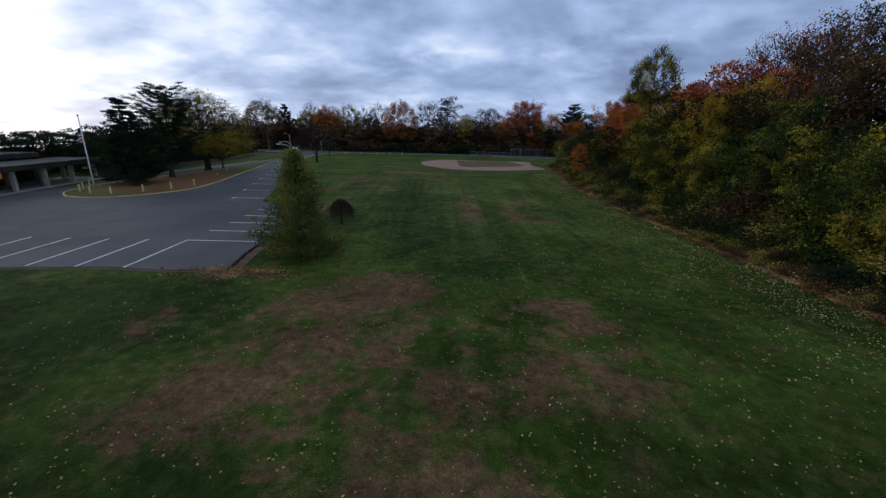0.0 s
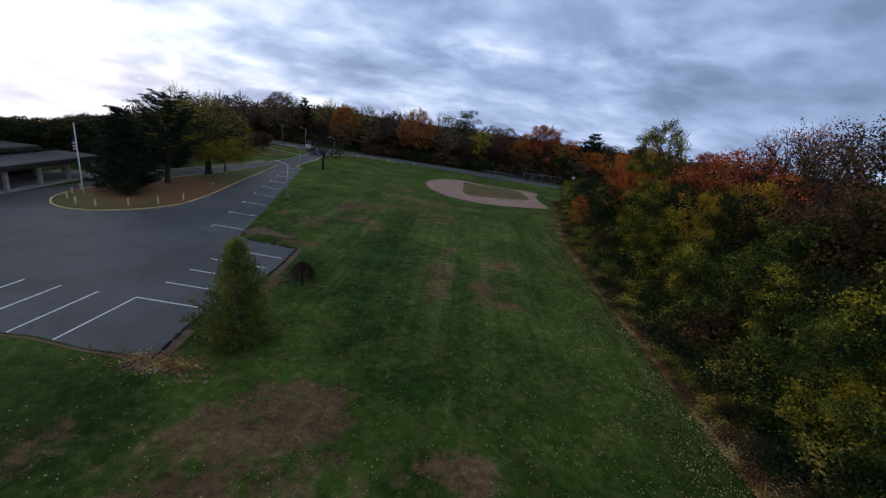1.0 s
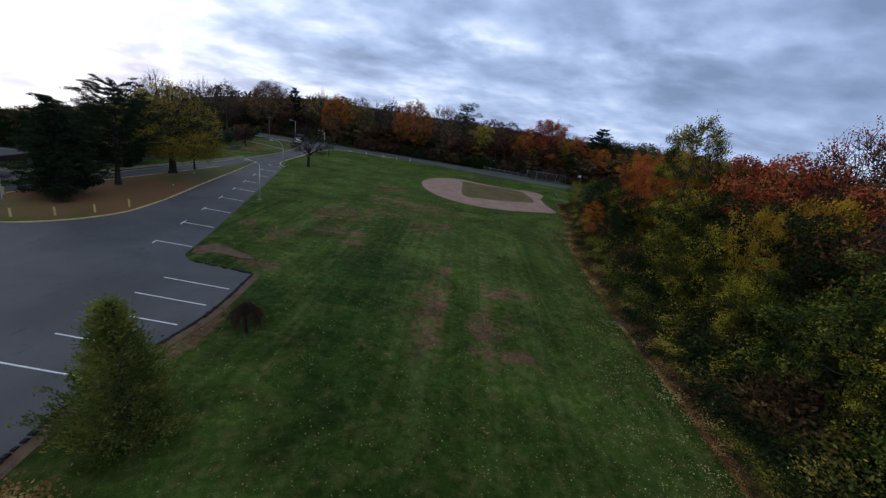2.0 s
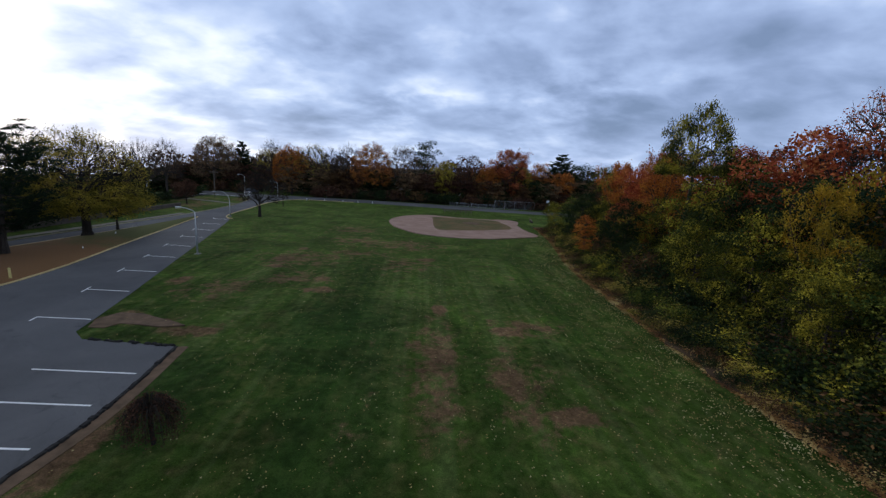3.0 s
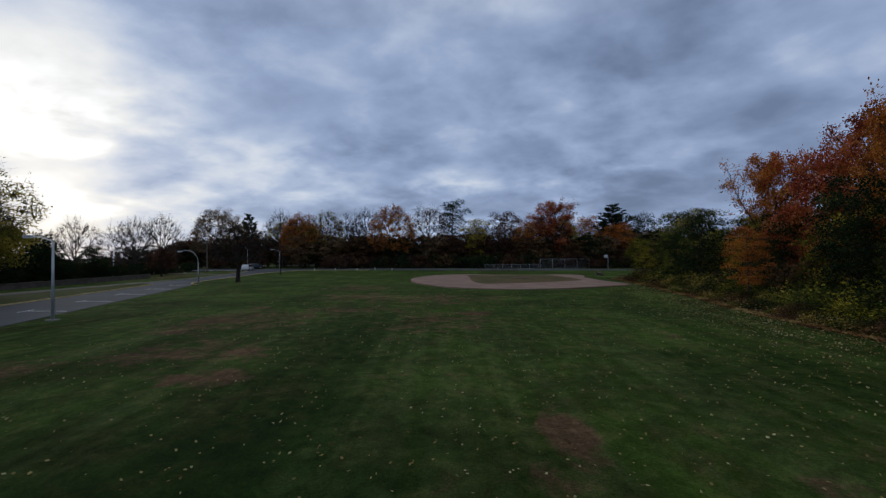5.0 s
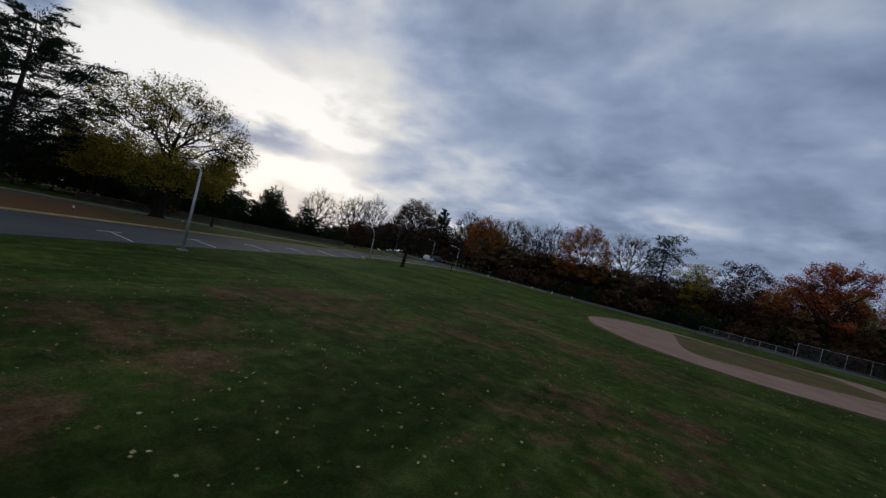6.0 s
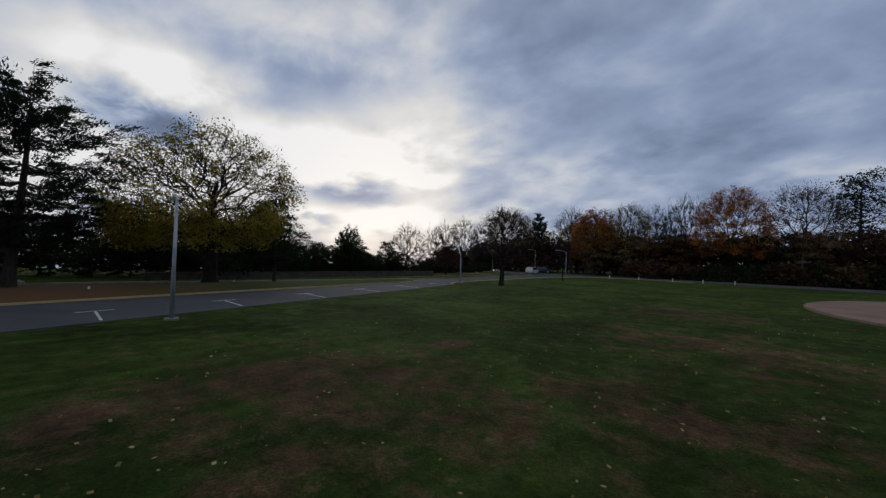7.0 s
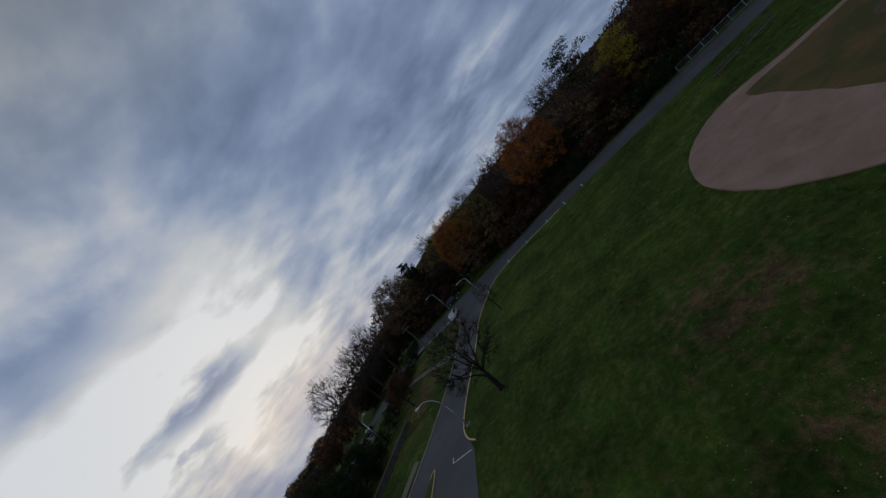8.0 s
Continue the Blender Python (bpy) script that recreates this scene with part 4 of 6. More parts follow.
def cone_evergreen(seed, H=7.8, R=2.3, n=19000, size=0.19):
    """A dense conical evergreen with upswept sprays and a ragged outline."""
    rng = np.random.default_rng(seed)
    V, F = [], []
    tube(V, F, [(0, 0, 0), (0.03, 0, H * 0.5), (0, 0.04, H * 0.95)], [0.16, 0.09, 0.02], 7)
    cs, ways = [], []
    m = 330
    for i in range(m):
        u = (i + 0.5) / m
        z = H * (0.04 + 0.93 * u ** 1.15)
        az = i * 2.39996 + rng.uniform(-0.2, 0.2)
        prof = 1.14 * R * (1 - z / H) ** 0.85 * min(1, 0.66 + z / H * 1.4)
        ln = prof * rng.uniform(0.55, 1.28) * (0.86 + 0.24 * math.sin(az * 3 + z * 1.3)) + 0.12
        h = Vector((math.cos(az), math.sin(az), 0))
        p0 = Vector((0, 0, max(z - ln * 0.55, 0.15)))
        p1 = Vector((0, 0, z)) + h * ln
        tube(V, F, [p0, p0.lerp(p1, 0.5) + Vector((0, 0, -0.08 * ln)), p1], [0.022, 0.014, 0.006], 3, False)
        k = max(int(n / m * (0.35 + 1.1 * ln / R)), 20)
        t = 1 - np.abs(rng.normal(0, 0.30, (k, 1)))
        c = np.array(tuple(p0)) * (1 - t) + np.array(tuple(p1)) * t + rng.normal(size=(k, 3)) * np.array([0.17, 0.17, 0.15])
        cs.append(c)
        ways.append(np.tile(np.array((h.x * 0.6, h.y * 0.6, 0.8)), (k, 1)))
    return (V, F), leaf_quads(rng, np.concatenate(cs), size, 0.38, 0.0, np.concatenate(ways))


def fan_evergreen(seed, H=5.0, R=2.4, boughs=110):
    """A yew: many boughs that rise and spray outwards from a short stem, needled to their tips."""
    rng = np.random.default_rng(seed)
    V, F, cs = [], [], []
    tube(V, F, [(0, 0, 0), (0, 0, 0.3 * H)], [0.16, 0.12], 6)
    for i in range(boughs):
        az, u = i * 2.39996, (i + 0.5) / boughs
        out = R * (1.0 - 0.75 * u) * rng.uniform(0.8, 1.1)
        a = np.array([0, 0, H * (0.05 + 0.30 * u)])
        b = np.array([math.cos(az) * out, math.sin(az) * out, H * (0.22 + 0.72 * u ** 0.8) * rng.uniform(0.92, 1.08)])
        tube(V, F, [tuple(a), tuple(a * 0.4 + b * 0.6), tuple(b)], [0.03, 0.018, 0.005], 3, False)
        k = rng.uniform(0.15, 1.04, 170)[:, None]
        cs.append(a + (b - a) * k + rng.normal(size=(170, 3)) * (0.30 - 0.23 * k) * np.array([1, 1, 0.8]))
    c = np.concatenate(cs)
    c[:, 2] = np.maximum(c[:, 2], 0.05)
    return (V, F), leaf_quads(rng, c, 0.13)


def weeping(seed, H=2.7, R=1.35):
    """A low dome of branches that arch over and hang to the ground."""
    rng = np.random.default_rng(seed)
    V, F, cs = [], [], []
    tube(V, F, [(0, 0, 0), (0.05, 0.03, 0.9), (0.0, 0.08, 1.9)], [0.11, 0.09, 0.07], 7)
    for i in range(150):
        az = i * 2.4 + rng.uniform(-0.3, 0.3)
        rr = R * math.sqrt(rng.uniform(0.12, 1))
        h = Vector((math.cos(az), math.sin(az), 0))
        top = H * (1 - 0.25 * (rr / R) ** 2) * rng.uniform(0.92, 1.02)
        end = rng.uniform(0.5, 1.3)
        pts = [Vector((0, 0.05, 1.6)), h * rr * 0.45 + Vector((0, 0, top)), h * rr * 0.85 + Vector((0, 0, top * 0.9)), h * rr + Vector((0, 0, (top + end) / 2)), h * rr * 1.04 + Vector((0, 0, end))]
        pts = smooth_line([tuple(p) for p in pts], 3)
        tube(V, F, pts, [0.022 * (1 - 0.8 * k / (len(pts) - 1)) for k in range(len(pts))], 3, False)
        for p in pts[4:]:
            cs.append(np.array(tuple(p)) + rng.normal(size=(3, 3)) * 0.09)
    return (V, F), leaf_quads(rng, np.concatenate(cs), 0.11, 0.5)


def shrub(seed, H=2.2, R=1.6, n=2600, size=0.20):
    """A low rounded tangle of stems and leaves."""
    rng = np.random.default_rng(seed)
    V, F, cs = [], [], []
    for i in range(34):
        az, rr = i * 2.4, R * math.sqrt((i + 0.5) / 34)
        z = H * (0.35 + 0.65 * math.sqrt(max(1 - (rr / R) ** 2, 0))) * rng.uniform(0.7, 1.12)
        p1 = Vector((math.cos(az) * rr, math.sin(az) * rr, z))
        p0 = Vector((math.cos(az) * rr * 0.35, math.sin(az) * rr * 0.35, 0))
        tube(V, F, [p0, p0.lerp(p1, 0.55) + Vector(rng.normal(size=3)) * 0.12, p1], [0.03, 0.018, 0.007], 3, False)
        k = n // 34
        t = 1.05 - np.abs(rng.normal(0, 0.33, (k, 1)))
        cs.append(np.array(tuple(p0)) * (1 - t) + np.array(tuple(p1)) * t + rng.normal(size=(k, 3)) * 0.26)
    c = np.concatenate(cs)
    c[:, 2] = np.maximum(c[:, 2], 0.05)
    return (V, F), leaf_quads(rng, c, size)


SHAPES = {                                             # builder, true height of the built mesh
    "round_a": (lambda: billow(11, per=460, size=0.215), 10.0),
    "round_b": (lambda: billow(23, R=4.2, low=0.08, clumps=34, per=460, size=0.215), 10.0),
    "round_c": (lambda: billow(37, R=3.2, low=0.06, clumps=28, puff=(0.9, 1.6), per=440, size=0.205), 10.0),
    "tall_a": (lambda: billow(41, R=2.5, low=0.14, clumps=26, puff=(0.75, 1.35), per=400, size=0.165), 10.0),
    "airy_a": (lambda: broadleaf(43, R=3.2, low=0.15, n1=14, n2=8, n3=4, leaves=30, size=0.135, spread=0.24, rise=(20, 60)), 10.0),
    "crown_a": (lambda: fan_tree(53, R=3.2, low=0.66, ends=420, leaves=48, size=0.11, spread=0.18, fork=0.62, limbs=7, trunk=0.16), 10.0),
    "mass_a": (lambda: billow(83, R=4.0, low=0.03, clumps=26, per=240, size=0.36, puff=(0.9, 1.6), flat=0.1), 10.0),
    "mass_b": (lambda: billow(87, R=4.6, low=0.03, clumps=28, per=240, size=0.36, puff=(0.9, 1.6), flat=0.1), 10.0),
    "mass_c": (lambda: billow(89, R=3.4, low=0.03, clumps=24, per=240, size=0.35, puff=(0.9, 1.5), flat=0.1), 10.0),
    "dome": (lambda: fan_tree(57, ends=900, leaves=26, size=0.125, spread=0.22, limbs=13), 10.0),
    "open_a": (lambda: fan_tree(54, R=4.2, ends=900, leaves=9, size=0.11, spread=0.20, limbs=12), 10.0),
    "open_b": (lambda: fan_tree(59, R=4.0, ends=1000, leaves=8, size=0.105, spread=0.18, limbs=13), 10.0),
    "bare_a": (lambda: fan_tree(61, R=3.9, ends=1100, leaves=0, trunk=0.24, limbs=13, tw=0.012), 10.0),
    "twiggy": (lambda: fan_tree(63, R=4.7, low=0.26, ends=900, leaves=4, size=0.085, spread=0.14, trunk=0.30, fork=0.24), 10.0),
    "bare_b": (lambda: fan_tree(67, R=3.5, ends=520, leaves=1, size=0.10, spread=0.06), 10.0),
    "oak": (lambda: oak(71), 14.0),
    "dense": (lambda: billow(91, R=3.3, low=0.15, clumps=34, per=420, size=0.20, puff=(0.7, 1.25)), 10.0),
    "pine": (lambda: pine(5, R=5.0, first=0.20, whorls=18, per=6, clump=95, size=0.23, broad=True, trunk=0.40, droop=-0.03), 15.0),
    "pine_b": (lambda: pine(8, H=14, R=4.0, first=0.12, whorls=20, per=6, clump=30, size=0.46), 14.0),
    "spruce": (lambda: pine(13, H=11.0, R=4.0, first=0.11, whorls=23, per=9, droop=0.20, cone=0.9, clump=64, size=0.25, trunk=0.28), 11.0),
    "yew": (lambda: fan_evergreen(17), 5.0),
    "cone": (lambda: cone_evergreen(3), 7.8),
    "weeping": (lambda: weeping(9), 2.7),
    "shrub_a": (lambda: shrub(101, n=1500, size=0.17), 2.2),
    "shrub_b": (lambda: shrub(103, R=2.0, H=1.8, n=1500, size=0.17), 2.2),
    "shrub_far": (lambda: shrub(107, R=1.8, n=520, size=0.36), 2.2),
    "low_a": (lambda: broadleaf(81, H=5.0, R=2.6, low=0.12, n1=12, n2=6, n3=4, leaves=14, size=0.20, spread=0.24, trunk=0.14), 5.0),
}
TEMPLATE = {}


def plant(shape, x, y, h, colour, name, label, category="tree", group="", wide=1.0, turn=None, bark=None, z=0.0):
    """Sets a tree of that shape, h metres high, with its foot at x, y."""
    turn = random.uniform(0, 360) if turn is None else turn
    build, h0 = SHAPES[shape]
    k = h / h0
    at = pose(x, y, z - 0.05, 0, 0, turn)
    if shape not in TEMPLATE:
        (V, F), crown = build()
        ob = new(name)
        t = obj("trunk", V, F, BARK, ob)
        t.material_slots[0].link = "OBJECT"
        if crown is not None:
            c = obj("crown", crown[0], crown[1], LEAF["green"], ob)
            c.material_slots[0].link = "OBJECT"
        TEMPLATE[shape] = (ob, k, wide)
        ob.matrix_basis = at @ Matrix.Diagonal((k * wide, k * wide, k, 1))
    else:
        first, k0, w0 = TEMPLATE[shape]
        q, qw = k / k0, (k * wide) / (k0 * w0)
        ob = copy_thing(first, at @ Matrix.Diagonal((qw, qw, q, 1)))
        ob.name = name
        for key in ("label", "category", "group", "kind"):
            if key in ob:
                del ob[key]
    for c in ob.children:
        c.name = "crown" if c.name.startswith("crown") else "trunk"
        c.material_slots[0].material = LEAF[colour] if c.name.startswith("crown") else (bark or BARK)
    return tagged(ob, label, category, group)


# trees on the island and beside the drive
plant("pine", -22.8, 74.0, 13.8, "needle", "pine_tree", "tall dark white pine with level boughs on the island", turn=40, z=0.4)
plant("spruce", -23.6, 66.2, 11.6, "needle", "spruce_tree", "dense dark evergreen with drooping boughs near the flagpole", turn=10, z=0.4)
plant("oak", -24.2, 86.0, 14.8, "oak", "oak_tree", "broad oak with thinning yellow leaves and bare upper twigs", turn=120, z=0.35, wide=1.15, bark=BARK_DARK)
plant("dense", -24.6, 92.0, 9.0, "dark", "holly_tree", "small dense dark evergreen tree beside the oak", turn=80, wide=1.0, z=0.2)
plant("shrub_a", -20.6, 63.4, 1.6, "dark", "evergreen_shrub", "low dark clipped shrub on the island", "shrub", z=0.35)
plant("twiggy", -12.2, 114.5, 10.2, "maroon", "bare_tree", "leafless dark young tree on the lawn beside the drive", turn=15, wide=1.0, bark=BARK_DARK)
plant("bare_b", -14.8, 136.2, 7.0, "brown", "bare_tree", "thin leafless tree on the lawn near the junction", wide=0.7, bark=BARK_DARK)
plant("low_a", -36.6, 131.0, 6.0, "maroon", "crabapple_tree", "low dark maroon ornamental tree on the grass strip", wide=1.0, bark=BARK_DARK)
plant("dense", -39.4, 118.6, 6.3, "dark", "crabapple_tree", "small dark round-headed tree on the grass strip", wide=1.1, bark=BARK_DARK)
plant("cone", 10.8, 35.8, 7.3, "cedar", "cedar_tree", "olive-green conical cedar on the lawn beside the lot", turn=0, wide=1.22)
plant("weeping", 11.3, 45.2, 2.4, "maroon", "weeping_tree", "small weeping tree with dark reddish hanging twigs", bark=BARK_DARK)

# ---------------------------------------------------------------- woods beside the field
rw = random.Random(5)


def edge_x(y):
    """The x of the wood's edge at y."""
    for (y0, x0), (y1, x1) in zip(EDGE, EDGE[1:]):
        if y <= y1:
            return x0 + (x1 - x0) * max(y - y0, 0) / (y1 - y0)
    return EDGE[-1][1]


EDGE = ((0, 42.0), (60, 42.0), (75, 42.5), (85, 43.8), (100, 46.9), (115, 48.6), (130, 49.2))

# trees with a look of their own: shape, x, y, height, colour, width, words
for shape, x, y, h, colour, wide, words in (
        ("crown_a", 51.5, 71.5, 21.0, "olive", 0.60, "tall tree with thin yellow-green top leaves"),
        ("airy_a", 63.2, 79.2, 17.3, "red", 0.95, "tall maple with red autumn leaves"),
        ("airy_a", 59.0, 75.0, 15.5, "red", 0.7, "maple with orange-red leaves"),
        ("airy_a", 55.2, 81.8, 16.2, "orange", 0.8, "tall maple with orange-red leaves"),
        ("airy_a", 59.2, 88.6, 16.9, "red", 0.8, "tall maple with red leaves"),
        ("airy_a", 56.2, 96.2, 15.2, "orange", 0.8, "maple with orange leaves"),
        ("tall_a", 59.0, 68.0, 15.4, "red", 0.8, "maple with deep red leaves"),
        ("bare_b", 60.0, 62.0, 17.9, "brown", 0.8, "leafless grey-twigged tree"),
        ("bare_a", 62.0, 55.0, 18.4, "brown", 0.8, "leafless grey-twigged tree"),
        ("bare_b", 57.0, 50.0, 16.6, "brown", 0.8, "leafless grey-twigged tree"),
        ("round_c", 56.0, 56.0, 15.6, "yellow", 0.62, "maple with bright yellow leaves"),
        ("airy_a", 51.0, 56.0, 12.9, "yellow", 0.7, "slender maple with bright yellow leaves"),
        ("tall_a", 49.6, 52.0, 10.1, "olive", 0.9, "young tree with yellow-green leaves"),
        ("round_a", 53.0, 33.0, 14.6, "olive", 0.8, "tall tree with yellow-green leaves"),
        ("round_c", 50.2, 81.0, 10.5, "dark", 0.75, "dense dark green tree"),
        ("round_a", 56.4, 89.0, 14.6, "red", 0.55, "tree with orange-red autumn leaves"),
        ("round_b", 56.7, 92.0, 15.2, "red", 0.6, "tree with orange-red autumn leaves"),
        ("tall_a", 47.2, 87.0, 7.2, "orange", 1.0, "young tree with bright orange leaves"),
        ("round_c", 50.5, 68.0, 13.8, "olive", 0.7, "tree with mixed green and yellow leaves"),
        ("round_b", 50.0, 60.0, 11.0, "olive", 0.7, "tree with mixed green and yellow leaves"),
        ("tall_a", 49.6, 42.0, 10.1, "olive", 0.9, "tree with yellow-green leaves"),
        ("low_a", 48.6, 33.5, 5.5, "gold", 1.0, "small tree with yellow-green leaves"),
        ("round_b", 52.2, 101.3, 10.1, "dark", 0.75, "dark green tree"),
        ("round_c", 53.2, 108.2, 8.7, "green", 0.8, "dark green tree"),
        ("round_a", 51.4, 113.7, 6.9, "olive", 0.9, "tree with dull green leaves")):
    plant(shape, x, y, h, colour, "woodland_tree", words + " at the wood's edge", group="woodland trees", wide=wide)
for row, (off, lo, hi) in enumerate(((7.4, 6.0, 9.0), (10.6, 10.5, 14.0), (15.5, 14.5, 18.0), (22.0, 17.0, 21.0))):
    y = 10.0 + row
    while y < 117:
        near_end = y < 52
        colour = rw.choice((("dark", "green", "olive", "green", "dark"), ("green", "olive", "dark", "olive", "gold"), ("olive", "green", "gold", "dark", "brown") if near_end else ("olive", "red", "green", "orange", "olive"),
                            ("brown", "dark", "green", "olive") if near_end else ("orange", "brown", "olive", "red", "green"))[row])
        shape = rw.choice(("round_a", "round_b", "round_c", "tall_a") if row < 3 else ("open_a", "dome", "round_c"))
        h = rw.uniform(lo, hi) * (0.97 if y < 46 else 1.10 if y < 68 else 0.94 if y < 72 else 0.80 if y < 86 else 0.70 if y < 102 else 0.58)
        plant(shape, edge_x(y) + off + rw.uniform(-1.2, 1.2), y, h, colour, "woodland_tree", {"green": "leafy green tree", "dark": "dense dark green tree", "olive": "tree turning yellow-green", "gold": "tree with golden leaves", "brown": "tree with brown autumn leaves", "orange": "tree with orange autumn leaves", "red": "tree with red autumn leaves", "maroon": "tree with dark red leaves"}[colour] + " in the wood", group="woodland trees", wide=rw.uniform(0.8, 1.0))
        y += rw.uniform(4.2, 6.0) + 1.1 * row
y = 16.0
while y < 115:
    x = edge_x(y)
    for off, lo, hi in ((0.8, 0.40, 0.65), (1.8, 0.7, 1.1), (3.2, 1.1, 1.7), (4.8, 1.5, 2.5), (6.6, 2.3, 3.7)):
        colour = rw.choice(("vine", "green", "dark", "dark", "olive", "green", "brown") if off < 5 else ("dark", "green", "brown", "olive", "dark"))
        plant(rw.choice(("shrub_a", "shrub_b")), x + off + rw.uniform(-0.3, 0.4), y + rw.uniform(-0.8, 0.8), rw.uniform(lo, hi), colour, "bush", {"olive": "tangled bush with yellow-green leaves", "green": "tangled green bush", "dark": "dark green bush", "brown": "withered brown bush", "vine": "tangle of brambles with yellowing leaves"}[colour] + " at the wood's edge", "bush", "woodland bushes", wide=rw.uniform(1.0, 1.4) * (1.7 if off < 3 else 1.4 if off < 6 else 1.0))
    y += rw.uniform(1.55, 2.15)

# ---------------------------------------------------------------- tree line at the far end
FAR_TREES = (
    ("bare_a", -102, 180, 19, "brown", 0.9), ("bare_b", -91, 184, 17.5, "brown", 0.8), ("bare_a", -82, 180, 18.5, "brown", 0.75), ("bare_a", -73, 180, 19, "brown", 0.8), ("dome", -58, 186, 20.5, "tan", 1.0), ("pine_b", -50, 192, 19.0, "needle", 0.75),
    ("bare_a", -38, 190, 21, "brown", 0.85), ("dome", -30, 188, 19, "orange", 0.9), ("open_a", -21, 188, 20.5, "gold", 0.8), ("bare_b", -14, 190, 20, "brown", 0.9), ("bare_a", -2.5, 190, 21.5, "brown", 0.8),
    ("dome", 7.5, 187, 21.5, "orange", 0.9), ("open_b", 20, 190, 22, "tan", 0.9), ("tall_a", 28, 194, 25.5, "dark", 1.0), ("round_c", 31, 185, 17, "gold", 0.85), ("round_b", 41, 188, 18.0, "maroon", 0.8),
    ("round_a", 48.5, 185, 14.5, "orange", 0.8), ("airy_a", 57, 186, 20.0, "red", 1.2), ("round_b", 56, 188, 16.5, "maroon", 0.9), ("pine_b", 66, 200, 17, "needle", 0.7), ("round_b", 72, 196, 17, "orange", 0.8), ("pine_b", 80, 194, 20, "needle", 1.1), ("round_c", 84, 197, 18, "dark", 0.9),
    ("round_a", 88, 190, 17, "dark", 0.9), ("round_a", 97, 184, 17, "green", 0.9), ("round_a", 79, 184, 13.5, "orange", 0.9), ("round_b", 90, 165, 15, "brown", 0.9), ("round_c", 84, 150, 15, "olive", 1.0))
WORDS = {"tan": "tree with pale brown leaves", "brown": "tree with sparse brown leaves", "orange": "tree with orange autumn leaves", "gold": "tree with yellow autumn leaves", "green": "leafy green tree", "maroon": "tree with dark red leaves", "needle": "dark evergreen pine", "dark": "dark green tree", "olive": "tree turning yellow-green", "red": "tree with red leaves"}
for shape, x, y, h, colour, wide in FAR_TREES:
    x -= 5.2 if -5 < x < 30 else 0
    x, y, h = 19 + (x - 19) * 0.927, 57 + (y - 57) * 0.927, 4 + (h - 4) * (0.94 if x < 35 else 1.05)
    h += 0.9 * fall(x, y)                              # those on the slope are taller
    words = "leafless grey tree" if shape.startswith("bare") else WORDS[colour]
    plant(shape, x, y, h, colour, "pine_tree" if shape == "pine_b" else "tree", words + " in the far tree line", group="far tree line", wide=wide, z=-fall(x, y))
rf = random.Random(8)
for i in range(96):                                    # dark undergrowth below the taller trees
    x = -100 + 2.1 * i + rf.uniform(-1.0, 1.0)
    y = (176 if x > -26 else 181) + rf.uniform(-2, 7) - (0 if x < 45 else 5)
    colour = rf.choice(("brown", "dark", "maroon", "tan", "maroon", "dark", "brown"))
    plant(rf.choice(("mass_a", "mass_b", "mass_c")), x, y, rf.uniform(7.5, 11.5), colour, "tree", WORDS[colour] + " in the far tree line", group="far tree line", wide=rf.uniform(1.1, 1.4), z=-fall(x, y))
for i in range(34):                                    # lacy crowns that stand above it
    x = -97 + 5.8 * i + rf.uniform(-2.0, 2.0)
    if x < -52 or -6 < x < 26:
        continue
    y = 187 + rf.uniform(-3, 7)
    shape = rf.choice(("open_a", "bare_a", "open_a", "dome", "dome", "open_a"))
    colour = rf.choice(("tan", "tan", "orange", "gold", "maroon", "tan"))
    plant(shape, x, y, rf.uniform(13.0, 17.0) + 0.8 * fall(x, y), colour, "tree", ("leafless grey tree" if shape == "bare_a" else WORDS[colour]) + " in the far tree line", group="far tree line", wide=rf.uniform(0.85, 1.05), z=-fall(x, y))
for i in range(60):
    x = -54 + 2.4 * i + rf.uniform(-0.9, 0.9)
    if -38 < x < -20:
        continue
    y = (171.0 if x > -16 else 175) + rf.uniform(-1, 2) - max(x - 20, 0) * 0.12
    colour = rf.choice(("brown", "dark", "maroon", "dark"))
    plant("shrub_far", x, y, rf.uniform(2.4, 4.2), colour, "bush", {"brown": "brown bush", "dark": "dark green bush", "maroon": "dark reddish bush"}[colour] + " under the far trees", "bush", "far bushes", wide=1.15, z=-fall(x, y))

